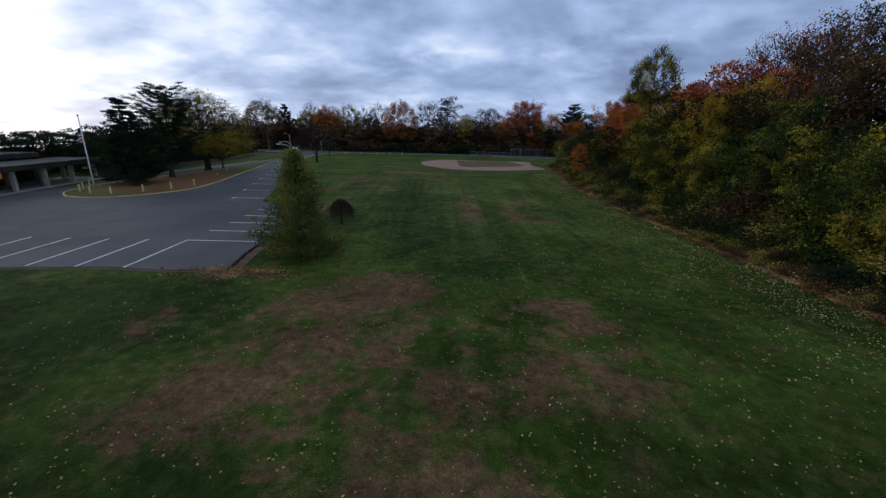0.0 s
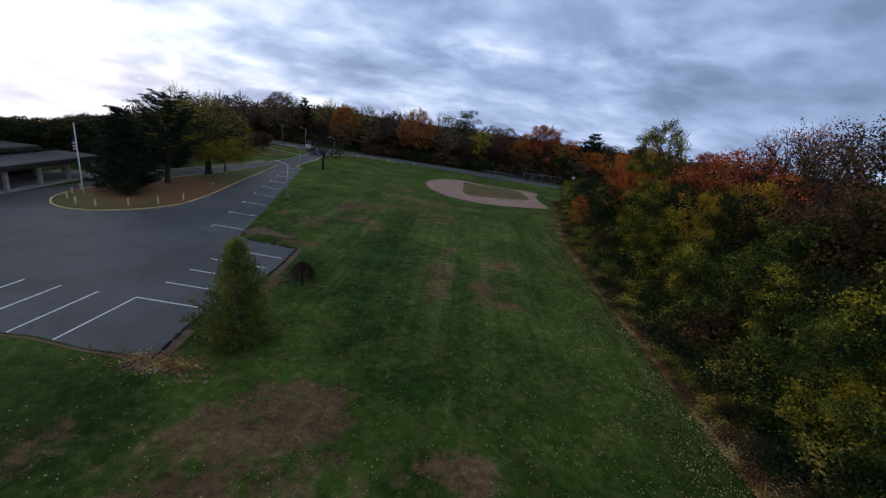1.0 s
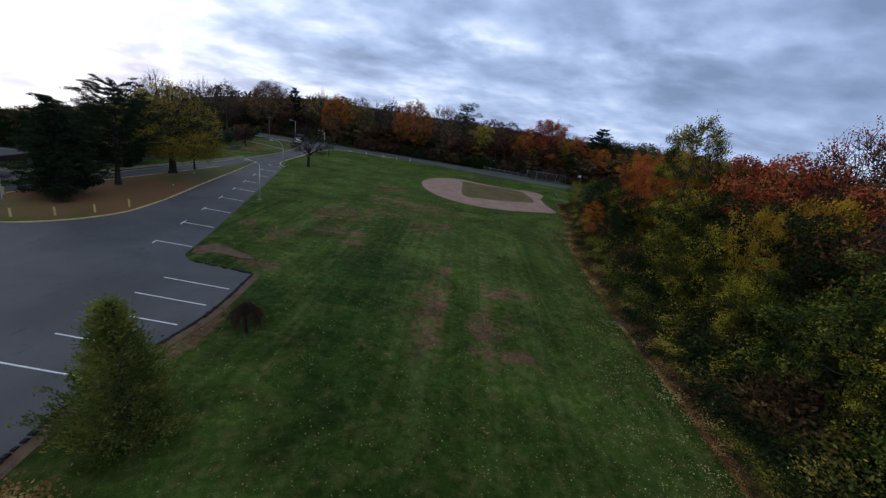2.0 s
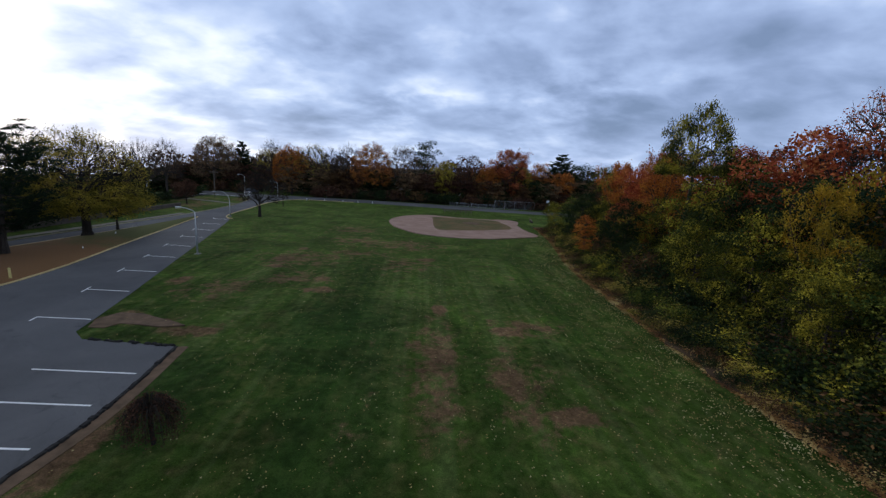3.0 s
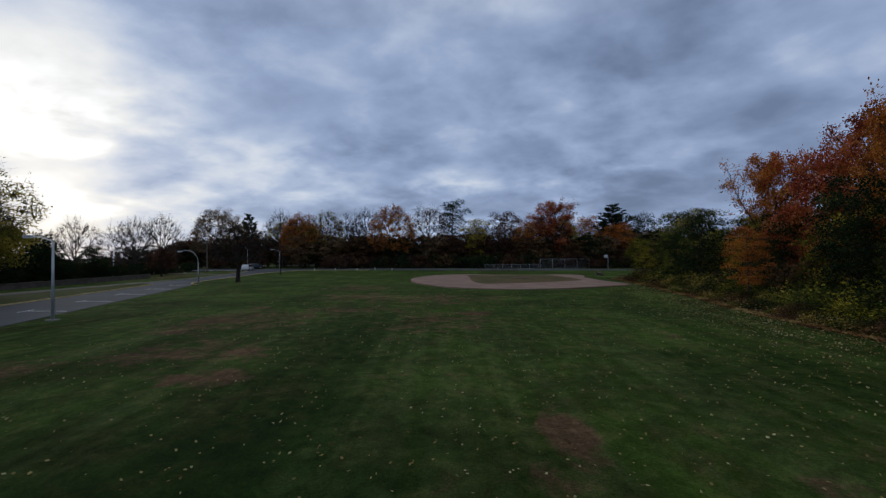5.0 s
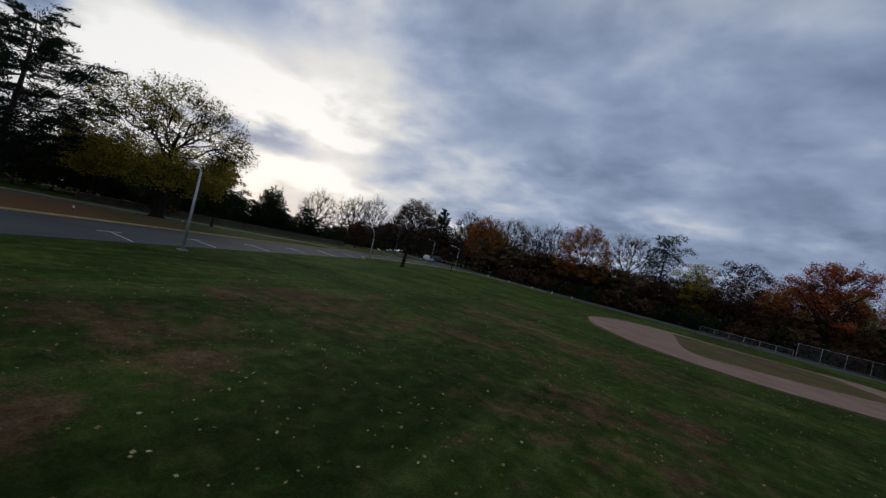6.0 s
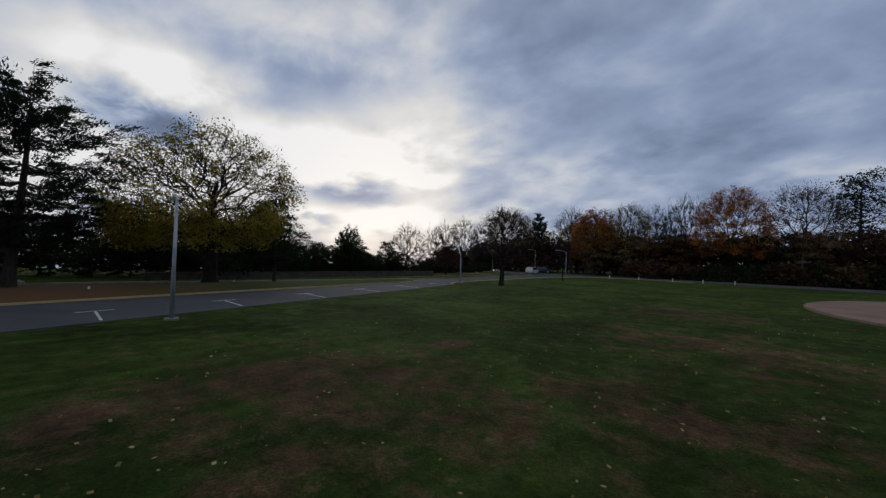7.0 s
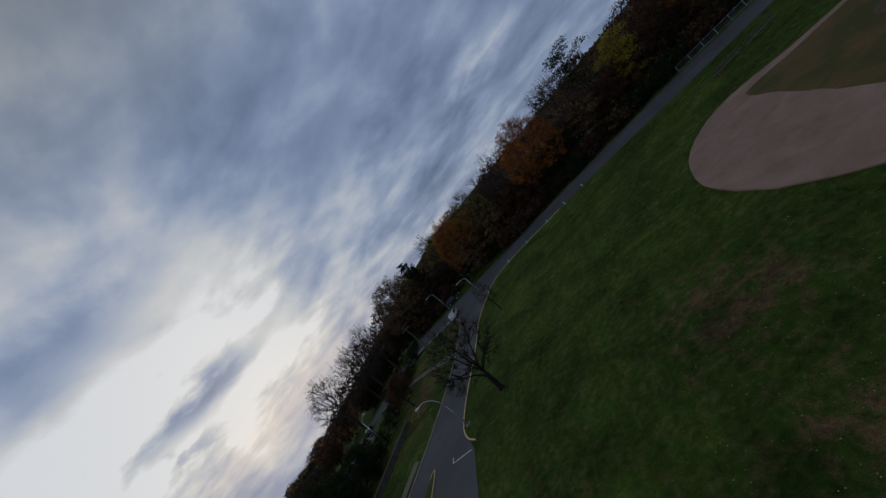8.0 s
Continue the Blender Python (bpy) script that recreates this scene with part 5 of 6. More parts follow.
# trees behind the school and west of the drive
for i in range(40):
    y = 10 + 4.6 * i + rf.uniform(-2, 2)
    x = -72 - 0.12 * y + rf.uniform(-9, 6)
    if y > 100:
        x -= 10
    if y > 150:
        x -= 18
    colour = rf.choice(("brown", "tan", "orange", "brown", "olive", "tan", "dark"))
    plant(rf.choice(("mass_a", "mass_b", "mass_c", "open_b")), x, y, rf.uniform(6.0, 8.5) if y < 92 else rf.uniform(6.5, 8.5) + 0.5 * fall(x, y), colour, "tree", WORDS[colour] + " behind the school", group="trees behind the school", wide=1.35, z=-fall(x, y))
for i, (x, y, h, shape, colour) in enumerate(((-40.6, 111.2, 8.3, "yew", "dark"), (-40.5, 114.0, 2.6, "shrub_a", "dark"), (-45, 117, 5.0, "yew", "dark"), (-50, 122, 5.5, "shrub_b", "dark"), (-53, 131, 4.2, "yew", "dark"),
                                               (-38, 98, 4.4, "shrub_a", "dark"), (-37, 91, 4.6, "shrub_b", "dark"), (-38, 85, 5.4, "low_a", "dark"), (-44, 95, 7.5, "round_a", "brown"), (-47, 104, 8.0, "round_c", "dark"), (-55, 113, 8.5, "round_a", "dark"),
                                               (-41, 138, 5.0, "low_a", "maroon"), (-45, 142, 4.8, "low_a", "maroon"))):
    plant(shape, x, y, h, colour, "evergreen_shrub" if shape in ("yew", "shrub_a", "shrub_b") else "tree", ("dark evergreen shrub" if shape in ("yew", "shrub_a", "shrub_b") else WORDS[colour]) + " west of the drive", "shrub" if shape in ("yew", "shrub_a", "shrub_b") else "tree", z=-fall(x, y))
for i in range(46):                                    # dark hedge of evergreens beyond the low wall
    y = 70 + 3.1 * (i % 23) + rf.uniform(-0.6, 0.6)
    x = (-41.5 if i < 23 else -48.5) + rf.uniform(-1.2, 1.2) - max(y - 118, 0) * 0.25
    if (y < 78 and i < 23) or y > 124:
        continue
    plant(rf.choice(("mass_a", "mass_b")), x, y, (rf.uniform(5.0, 7.2) + (1.8 if i > 22 else 0)) * (1.0 if y < 104 else 0.72), "dark", "evergreen_tree", "dense dark evergreen behind the low wall", group="evergreen hedge", wide=1.25, z=-fall(x, y))
for i in range(32):                                    # low growth that closes the hedge's foot
    y = 70 + 3.0 * i + rf.uniform(-0.5, 0.5)
    x = -39.6 + rf.uniform(-0.5, 0.5) - max(y - 118, 0) * 0.25 - (6.0 if y < 84 else 0)
    plant("mass_c", x, y, rf.uniform(2.4, 3.2), "dark", "evergreen_shrub", "low dense dark shrub at the hedge's foot", "shrub", "hedge shrubs", wide=1.6, z=-fall(x, y) - 0.15)


def far_woods():
    """A low belt of distant woods all round, and woods down the western slope."""
    rng = np.random.default_rng(77)
    n = 80000
    az = rng.uniform(0, 2 * math.pi, n)
    r = 250 + rng.uniform(0, 50, n)
    west = np.clip((-np.cos(az) - 0.75) * 5.0, 0, 1)
    top = 14.5 - 6.5 * west + (1 - 0.6 * west) * (3.0 * np.sin(az * 23 + 2 * np.sin(az * 7)) + 2.0 * np.sin(az * 61)) + rng.uniform(-1.5, 1.5, n)
    c = np.stack([15 + r * np.cos(az), 70 + r * np.sin(az), np.abs(rng.uniform(0.02, 1.0, n)) ** 0.7 * top], 1)
    m = 34000
    x, y = -100 - 780 * rng.uniform(0, 1, m) ** 1.7, rng.uniform(-260, 330, m)
    lump = 6 + 2.2 * np.sin(x * 0.31 + 2 * np.sin(y * 0.13)) * np.sin(y * 0.37 + x * 0.05) + rng.uniform(-2.5, 1, m)
    keep = (np.abs(y - 158 - (x + 100) * 0.1) > 16) | (x < -190)
    c = np.concatenate([c, np.stack([x, y, lump], 1)[keep]])
    c[:, 2] -= [fall(p[0], p[1]) for p in c]
    V, F = leaf_quads(rng, c, np.concatenate([np.full(n, 1.45), 2.0 + (-100 - x[keep]) * 0.012]), 0.8)
    ob = obj("far_woods", V, F, LEAF["brown"])
    return tagged(ob, "distant brown autumn woods on the slopes around", "woods", kind="stuff")


far_woods()

# ---------------------------------------------------------------- lamps, pole, bollards, signs


def street_lamp(x, y, h, arm, toward, label, curved=False):
    """A steel lamp post with an arm that points to the bearing toward (degrees)."""
    ob = thing("street_lamp", pose(x, y, 0, 0, 0, toward), label, "street lamp", "street lamps")
    part("base_plate", box(-0.28, -0.28, -0.1, 0.28, 0.28, 0.09, 0.03), CONCRETE, ob, "round concrete footing")
    V, F = [], []
    tube(V, F, [(0, 0, 0.1), (0, 0, h * 0.5), (0, 0, h)], [0.105, 0.085, 0.065], 10)
    obj("pole", V, F, METAL, ob, smooth=True)
    V, F = [], []
    if curved:
        pts = [(arm * (1 - math.cos(w)) * 0.6, 0, h + arm * 0.55 * math.sin(w)) for w in [k * radians(115) / 8 for k in range(9)]]
    else:
        pts = [(0, 0, h - 0.05), (0.18, 0, h + 0.14), (arm * 0.55, 0, h + 0.38), (arm, 0, h + 0.46)]
    tube(V, F, pts, [0.045] * len(pts), 8)
    obj("arm", V, F, METAL, ob, smooth=True)
    e = pts[-1]
    head = box(e[0] - 0.12, -0.15, e[2] - 0.09, e[0] + 0.62, 0.15, e[2] + 0.08, 0.05)
    hd = part("lamp_head", head, METAL, ob, "grey cobra-head lantern")
    part("diffuser", box(e[0] + 0.08, -0.11, e[2] - 0.14, e[0] + 0.55, 0.11, e[2] - 0.088, 0.02), WHITE_PAINT, hd)
    return ob


street_lamp(-5.6, 79.2, 5.3, 1.9, 170, "grey steel street lamp on the lawn beside the drive")
street_lamp(-17.7, 113.2, 3.2, 3.5, 172, "grey street lamp with a curved arm at the kerb", True)
street_lamp(-22.3, 153.0, 5.2, 1.7, 190, "grey street lamp near the junction")
street_lamp(-40.0, 171.0, 6.0, 1.7, 230, "grey street lamp beyond the junction")
street_lamp(-44.0, 128.0, 5.0, 1.7, 100, "grey street lamp beside the shrubs")


def flagpole():
    ob = thing("flagpole", pose(-24.6, 60.9, 0.25), "tall white flagpole with a limp hanging flag", "flagpole")
    part("footing", box(-0.35, -0.35, -0.2, 0.35, 0.35, 0.10, 0.04), CONCRETE, ob)
    V, F = [], []
    tube(V, F, [(0, 0, 0.05), (0, 0, 4.5), (0, 0, 9.0)], [0.095, 0.075, 0.045], 10)
    obj("pole", V, F, WHITE_PAINT, ob, smooth=True)
    bm = bmesh.new()
    bmesh.ops.create_uvsphere(bm, u_segments=10, v_segments=6, radius=0.11, matrix=Matrix.Translation((0, 0, 9.1)))
    part("finial", bm, METAL, ob, smooth=True)
    # limp cloth in folds
    for i, (mat, z1, z0) in enumerate(((BLUE_CLOTH, 7.6, 7.1), (RED_CLOTH, 7.1, 6.9), (WHITE_CLOTH, 6.9, 6.7), (RED_CLOTH, 6.7, 6.5), (WHITE_CLOTH, 6.5, 6.3), (RED_CLOTH, 6.3, 6.1), (WHITE_CLOTH, 6.1, 5.95), (RED_CLOTH, 5.95, 5.8))):
        V, F = [], []
        for j, z in enumerate((z1, (z0 + z1) / 2, z0)):
            for k in range(13):
                w = 0.06 + 0.42 * k / 12 * (0.7 + 0.3 * (7.6 - z) / 1.8)
                for d in (0.0, 0.012):
                    V.append((-w, 0.11 * math.sin(k * 1.5 + z * 0.8) + d, z - 0.10 * k / 12))
        for j in range(2):
            for k in range(12):
                a = j * 26 + 2 * k
                F += [(a, a + 2, a + 28, a + 26), (a + 1, a + 27, a + 29, a + 3)]
        obj("flag_fold", V, F, mat, ob, "limp striped cloth of the flag", True)


flagpole()


def bollard(x, y):
    ob = thing("bollard", pose(x, y, 0.12), "yellow painted steel bollard with a rounded top", "bollard", "bollards round the island")
    V, F = [], []
    prof = [(0.105, -0.2), (0.105, 0.0), (0.10, 0.95), (0.092, 1.02), (0.06, 1.07), (0.015, 1.085)]
    tube(V, F, [(0, 0, z) for _, z in prof], [r for r, _ in prof], 12)
    obj("post", V, F, BOLLARD, ob, smooth=True)
    V, F = [], []
    tube(V, F, [(0, 0, -0.1), (0, 0, 0.06)], [0.17, 0.15], 12)
    obj("collar", V, F, CONCRETE, ob)
    return ob


first_b = bollard(-24.4, 58.5)
for x, y in ((-27.2, 63.2), (-21.9, 57.1), (-19.6, 57.3), (-17.4, 59.6), (-15.7, 62.4), (-14.8, 66.0), (-26.0, 60.8), (-27.4, 67.5)):
    copy_thing(first_b, pose(x, y, 0.12))


def small_sign(x, y, mat, w, h, z, label, face):
    ob = thing("sign", pose(x, y, 0, 0, 0, face), label, "sign")
    part("post", box(-0.03, -0.03, 0, 0.03, 0.03, z + h * 0.8), TIMBER if mat is WHITE_PAINT else METAL, ob)
    part("panel", box(-w / 2, -0.055, z, w / 2, -0.032, z + h, 0.008), mat, ob)
    return ob


small_sign(-17.8, 77.4, WHITE_PAINT, 0.14, 0.18, 0.55, "small white notice on a short post among pine needles", 60)
small_sign(-21.2, 87.0, WHITE_PAINT, 0.14, 0.18, 0.55, "small white notice on a short post under the oak", 60)
small_sign(-11.5, 170.0, GREEN_SIGN, 1.0, 0.28, 2.3, "green street name plate on a post at the junction", 0)
small_sign(-41.5, 115.2, BLUE, 0.95, 1.0, 1.0, "blue school sign panel beside dark shrubs", 55)

# white marker posts along the far road
for i, (x, y) in enumerate(((-14.5, 156.6), (-9.0, 157.0), (-3.2, 157.2), (1.6, 157.2), (6.2, 157.0))):
    ob = thing("marker_post", pose(x, y, 0), "short white wooden marker post by the road", "post", "white marker posts")
    part("post", box(-0.08, -0.08, -0.1, 0.08, 0.08, 0.60, 0.015), WHITE_PAINT, ob)
    part("cap", box(-0.10, -0.10, 0.602, 0.10, 0.10, 0.65, 0.01), WHITE_PAINT, ob)


# ---------------------------------------------------------------- field furniture
def bench(x, y, turn):
    ob = thing("bench", pose(x, y, 0, 0, 0, turn), "low grey metal players bench beside the diamond", "bench", "benches")
    for dx in (-1.6, 0, 1.6):
        part("leg", box(dx - 0.05, -0.28, -0.1, dx + 0.05, 0.28, 0.44, 0.01), TIMBER, ob)
    part("seat", box(-2.2, -0.16, 0.445, 2.2, 0.16, 0.50, 0.015), TIMBER, ob)
    part("backrest", box(-2.2, 0.26, 0.72, 2.2, 0.30, 0.95, 0.012), TIMBER, ob)
    for dx in (-1.6, 1.6):
        part("back_post", box(dx - 0.03, 0.20, 0.40, dx + 0.03, 0.255, 0.95), TIMBER, ob)


bench(30.6, 143.8, 5)
bench(35.2, 143.6, 8)
bench(51.0, 130.0, 80)


def chain_fence(x0, y0, x1, y1, h, panels, label):
    d = Vector((x1 - x0, y1 - y0, 0))
    ob = thing("chain_link_fence", pose(x0, y0, 0, 0, 0, math.degrees(math.atan2(d.y, d.x))), label, "fence")
    n, ln = panels, d.length
    for i in range(n + 1):
        V, F = [], []
        tube(V, F, [(ln * i / n, 0, -0.1), (ln * i / n, 0, h + 0.05)], [0.05, 0.05], 8)
        obj("post", V, F, METAL, ob)
    for z in (0.08, h):
        V, F = [], []
        tube(V, F, [(0, 0, z), (ln, 0, z)], [0.03, 0.03], 6)
        obj("rail", V, F, METAL, ob)
    for i in range(n):
        V, F = [], []
        a, b = ln * i / n + 0.06, ln * (i + 1) / n - 0.06
        step = 0.16
        k = 0
        while k * step < (b - a) + h:
            for s in (1, -1):
                u0, z0 = a + k * step - h, 0.1
                u1, z1 = a + k * step, h - 0.02
                lo, hi = max(a, u0), min(b, u1)
                if hi - lo > 0.02:
                    za, zb = z0 + (lo - u0) / h * (z1 - z0), z0 + (hi - u0) / h * (z1 - z0)
                    if s < 0:
                        lo, hi = a + b - lo, a + b - hi
                    m = len(V)
                    V += [(lo, 0.004 * s, za - 0.010), (lo, 0.004 * s, za + 0.010), (hi, 0.004 * s, zb + 0.010), (hi, 0.004 * s, zb - 0.010)]
                    F.append((m, m + 1, m + 2, m + 3))
            k += 1
        obj("wire_panel", V, F, WIRE, ob)


chain_fence(47.2, 163.0, 61.5, 164.6, 2.7, 4, "tall grey chain-link court fence beyond the road")
chain_fence(32.0, 166.5, 46.8, 163.2, 1.2, 6, "low grey chain-link fence beyond the road")


def hoop(x, y):
    ob = thing("basketball_hoop", pose(x, y, 0, 0, 0, 200), "basketball hoop with a white backboard on a steel pole", "basketball hoop")
    V, F = [], []
    tube(V, F, [(0, 0, -0.1), (0, 0, 2.9), (0, -0.3, 3.4), (0, -0.8, 3.5)], [0.07, 0.07, 0.06, 0.06], 8)
    obj("pole", V, F, METAL, ob)
    bd = part("backboard", box(-0.6, -0.85, 3.0, 0.6, -0.802, 3.8, 0.01), WHITE_PAINT, ob)
    V, F = [], []
    ring = [(0.23 * math.cos(w), -1.12 + 0.23 * math.sin(w), 3.1) for w in [k * math.pi / 8 for k in range(17)]]
    tube(V, F, ring, [0.012] * 17, 6)
    obj("rim", V, F, RED_CLOTH, bd, "orange-red steel rim")


hoop(66.0, 162.5)

# ---------------------------------------------------------------- school


def school():
    ob = thing("school_building", pose(7.38, 5.03, 0, 0, 0, 8), "low dark brick school with flat roofs and a columned canopy", "building")
    part("wall", box(-64, 22, -0.2, -38.0, 70, 3.5), BRICK, ob, "dark brown brick walls")
    roof = part("roof", box(-64.6, 21.4, 3.502, -37.4, 70.6, 4.15, 0.04), FASCIA, ob, "flat roof with a deep dark fascia")
    part("roof_deck", box(-64.2, 21.8, 4.154, -37.8, 70.2, 4.20), ROOFING, roof)
    can = part("canopy", box(-38.0 + 0.62, 34, 2.6, -31.2, 73.6, 3.25, 0.03), FASCIA, ob, "dark flat canopy over the walk")
    part("canopy_deck", box(-37.3, 34.1, 3.254, -31.3, 73.5, 3.29), ROOFING, can)
    for i in range(9):
        y = 35.0 + 4.72 * i
        for x in (-31.9, -36.4):
            part("column", box(x - 0.22, y - 0.22, -0.05, x + 0.22, y + 0.22, 2.598, 0.03), COLUMN, ob, "pale concrete column")
    part("walkway", box(-37.9, 33, -0.1, -31.1, 74.6, 0.14, 0.02), CONCRETE, ob)
    for i in range(6):
        y = 37.0 + 4.9 * i
        lit = i == 5
        win = part("window", box(-37.995, y, 0.9, -37.93, y + 3.0, 2.6), COLUMN, ob)
        for k in range(3):
            part("pane", box(-37.925, y + 0.08 + 0.98 * k, 0.98, -37.90, y + 0.96 + 0.98 * k, 2.52), LIT if (lit and k != 1) else GLASS, win)
    part("door", box(-37.995, 67.0, 0, -37.93, 68.8, 2.2, 0.02), FASCIA, ob)
    for x, y, s in ((-44, 46, 1.0), (-47, 60, 1.3), (-52, 40, 1.5), (-43, 68, 0.7), (-56, 66, 1.2)):
        part("roof_unit", box(x - s, y - s, 4.19, x + s, y + s, 4.2 + 0.6 * s, 0.06), WHITE_PAINT if s < 1.1 else METAL, ob, "pale rooftop ventilator")
    return ob


school()


def draped(name, pts, width, mat):
    """A paved strip that follows the ground along pts."""
    V, F = [], []
    line_ = smooth_line([(x, y, 0) for x, y in pts], 8)
    for i, p in enumerate(line_):
        d = (line_[min(i + 1, len(line_) - 1)] - line_[max(i - 1, 0)]).normalized()
        for s in (-0.5, 0.0, 0.5):
            q = p + Vector((-d.y, d.x, 0)) * s * width
            V += [(q.x, q.y, 0.09 - fall(q.x, q.y)), (q.x, q.y, -0.3 - fall(q.x, q.y))]
    for i in range(len(line_) - 1):
        a = 6 * i
        F += [(a, a + 2, a + 8, a + 6), (a + 2, a + 4, a + 10, a + 8), (a + 1, a, a + 6, a + 7), (a + 4, a + 5, a + 11, a + 10)]
    return obj(name, V, F, mat)


tagged(draped("road", [(-43.5, 163.0), (-58, 164.5), (-80, 165), (-120, 161), (-190, 152)], 12.0, ASPHALT), "grey asphalt road going down past the trees", "road", kind="structure")
tagged(draped("marking", [(-43, 158.6), (-56, 160.0), (-74, 160.4)], 0.4, WHITE_LINE), "white painted edge line on the road", "road marking", kind="structure")
tagged(draped("road", [(-62, 104), (-68, 122), (-76, 142), (-88, 162)], 16.0, ASPHALT), "dark asphalt lower parking lot beyond the hedge", "parking lot", kind="structure")
wall = thing("low_wall", pose(0, 0, 0), "long low grey-brown block wall beyond the drive", "wall")
part("block_course", box(-35.6, 83, -0.1, -35.2, 126, 0.72, 0.02), STONE_WALL, wall)
part("coping", box(-35.68, 82.9, 0.724, -35.12, 126.1, 0.80, 0.015), STONE_WALL, wall)
tagged(sheet("pavement", [(-33.6, 76), (-32.2, 76), (-30.2, 90), (-28.3, 103), (-27.2, 114), (-28.4, 114.4), (-29.7, 103), (-31.7, 90)], 0.05, PATHWAY, 0.2), "pale concrete footway beside the drive", "pavement", kind="structure")
tagged(draped("pavement", [(-27.2, 136.0), (-36, 140.0), (-46, 143.5), (-58, 147.5)], 1.5, PATHWAY), "pale concrete footpath across the grass", "pavement", kind="structure")


def utility_pole(x, y, h, turn):
    ob = thing("utility_pole", pose(x, y, 0, 0, 0, turn), "tall weathered wooden utility pole with a crossarm", "utility pole", "utility poles")
    V, F = [], []
    tube(V, F, [(0, 0, -0.2), (0, 0, h)], [0.15, 0.10], 10)
    obj("pole", V, F, TIMBER, ob)
    part("crossarm", box(-1.1, -0.06, h - 0.75, 1.1, 0.06, h - 0.6), TIMBER, ob)
    for dx in (-0.95, -0.35, 0.35, 0.95):
        V, F = [], []
        tube(V, F, [(dx, 0, h - 0.6), (dx, 0, h - 0.45)], [0.04, 0.05], 8)
        obj("insulator", V, F, CONCRETE, ob)


utility_pole(-66.5, 52, 8.6, 80)
utility_pole(-40, 151, 8.0, 20)
utility_pole(14.5, 171.0, 5.0, 0)


# ---------------------------------------------------------------- cars and houses
def car(x, y, turn, paint, label, z=0.0):
    ob = thing("car", pose(x, y, z + 0.05, 0, 0, turn), label, "car", "parked cars")
    bm = bmesh.new()
    side = [(-2.2, 0.35), (2.15, 0.35), (2.25, 0.75), (2.1, 0.95), (1.1, 1.05), (0.45, 1.62), (-1.75, 1.68), (-2.15, 1.05), (-2.25, 0.7)]
    a = [bm.verts.new((px, -0.88, pz)) for px, pz in side]
    f = bm.faces.new(a)
    e = bmesh.ops.extrude_face_region(bm, geom=[f])
    for v in e["geom"]:
        if isinstance(v, bmesh.types.BMVert):
            v.co.y = 0.88
    for v in bm.verts:
        if v.co.z > 1.3:
            v.co.y *= 0.80
    bmesh.ops.recalc_face_normals(bm, faces=bm.faces[:])
    bmesh.ops.bevel(bm, geom=bm.edges[:], offset=0.06, segments=2, affect="EDGES", profile=0.5)
    body = part("body", bm, paint, ob, smooth=False)
    for s in (-1, 1):
        V = [(-1.65, s * 0.845, 1.10), (0.80, s * 0.845, 1.10), (0.36, s * 0.745, 1.52), (-1.55, s * 0.745, 1.56)]
        V += [(p[0], p[1] + s * 0.03, p[2]) for p in V]
        obj("window", V, [(0, 1, 2, 3), (4, 7, 6, 5), (0, 4, 5, 1), (1, 5, 6, 2), (2, 6, 7, 3), (3, 7, 4, 0)], GLASS, body)
    V = [(1.08, -0.70, 1.08), (1.08, 0.70, 1.08), (0.53, 0.62, 1.56), (0.53, -0.62, 1.56)]
    V += [(p[0] + 0.05, p[1], p[2] + 0.02) for p in V]
    obj("windscreen", V, [(0, 3, 2, 1), (4, 5, 6, 7), (0, 1, 5, 4), (1, 2, 6, 5), (2, 3, 7, 6), (3, 0, 4, 7)], GLASS, body)
    for wx in (-1.38, 1.38):
        for s in (-1, 1):
            V, F = [], []
            tube(V, F, [(wx, s * 0.70, 0.33), (wx, s * 0.91, 0.33)], [0.33, 0.33], 16)
            wh = obj("wheel", V, F, RUBBER, ob)
            V, F = [], []
            tube(V, F, [(wx, s * 0.905, 0.33), (wx, s * 0.925, 0.33)], [0.20, 0.18], 12)
            obj("rim", V, F, METAL, wh)
    for s in (-0.6, 0.6):
        part("headlight", box(2.16, s - 0.16, 0.72, 2.27, s + 0.16, 0.86, 0.02), WHITE_PAINT, body)


car(-33.0, 157.5, 100, CAR_WHITE, "white station wagon standing at the junction")
car(-74.0, 148.0, 115, CAR_WHITE, "white car parked in the lower lot", -fall(-74, 148))
car(-71.0, 138.0, 112, CAR_WHITE, "pale car parked in the lower lot", -fall(-71, 138))
car(-80.5, 160.0, 118, CAR_DARK, "dark car parked in the lower lot", -fall(-80.5, 160))
car(-38.0, 172.5, 10, CAR_DARK, "dark car beside the far road")


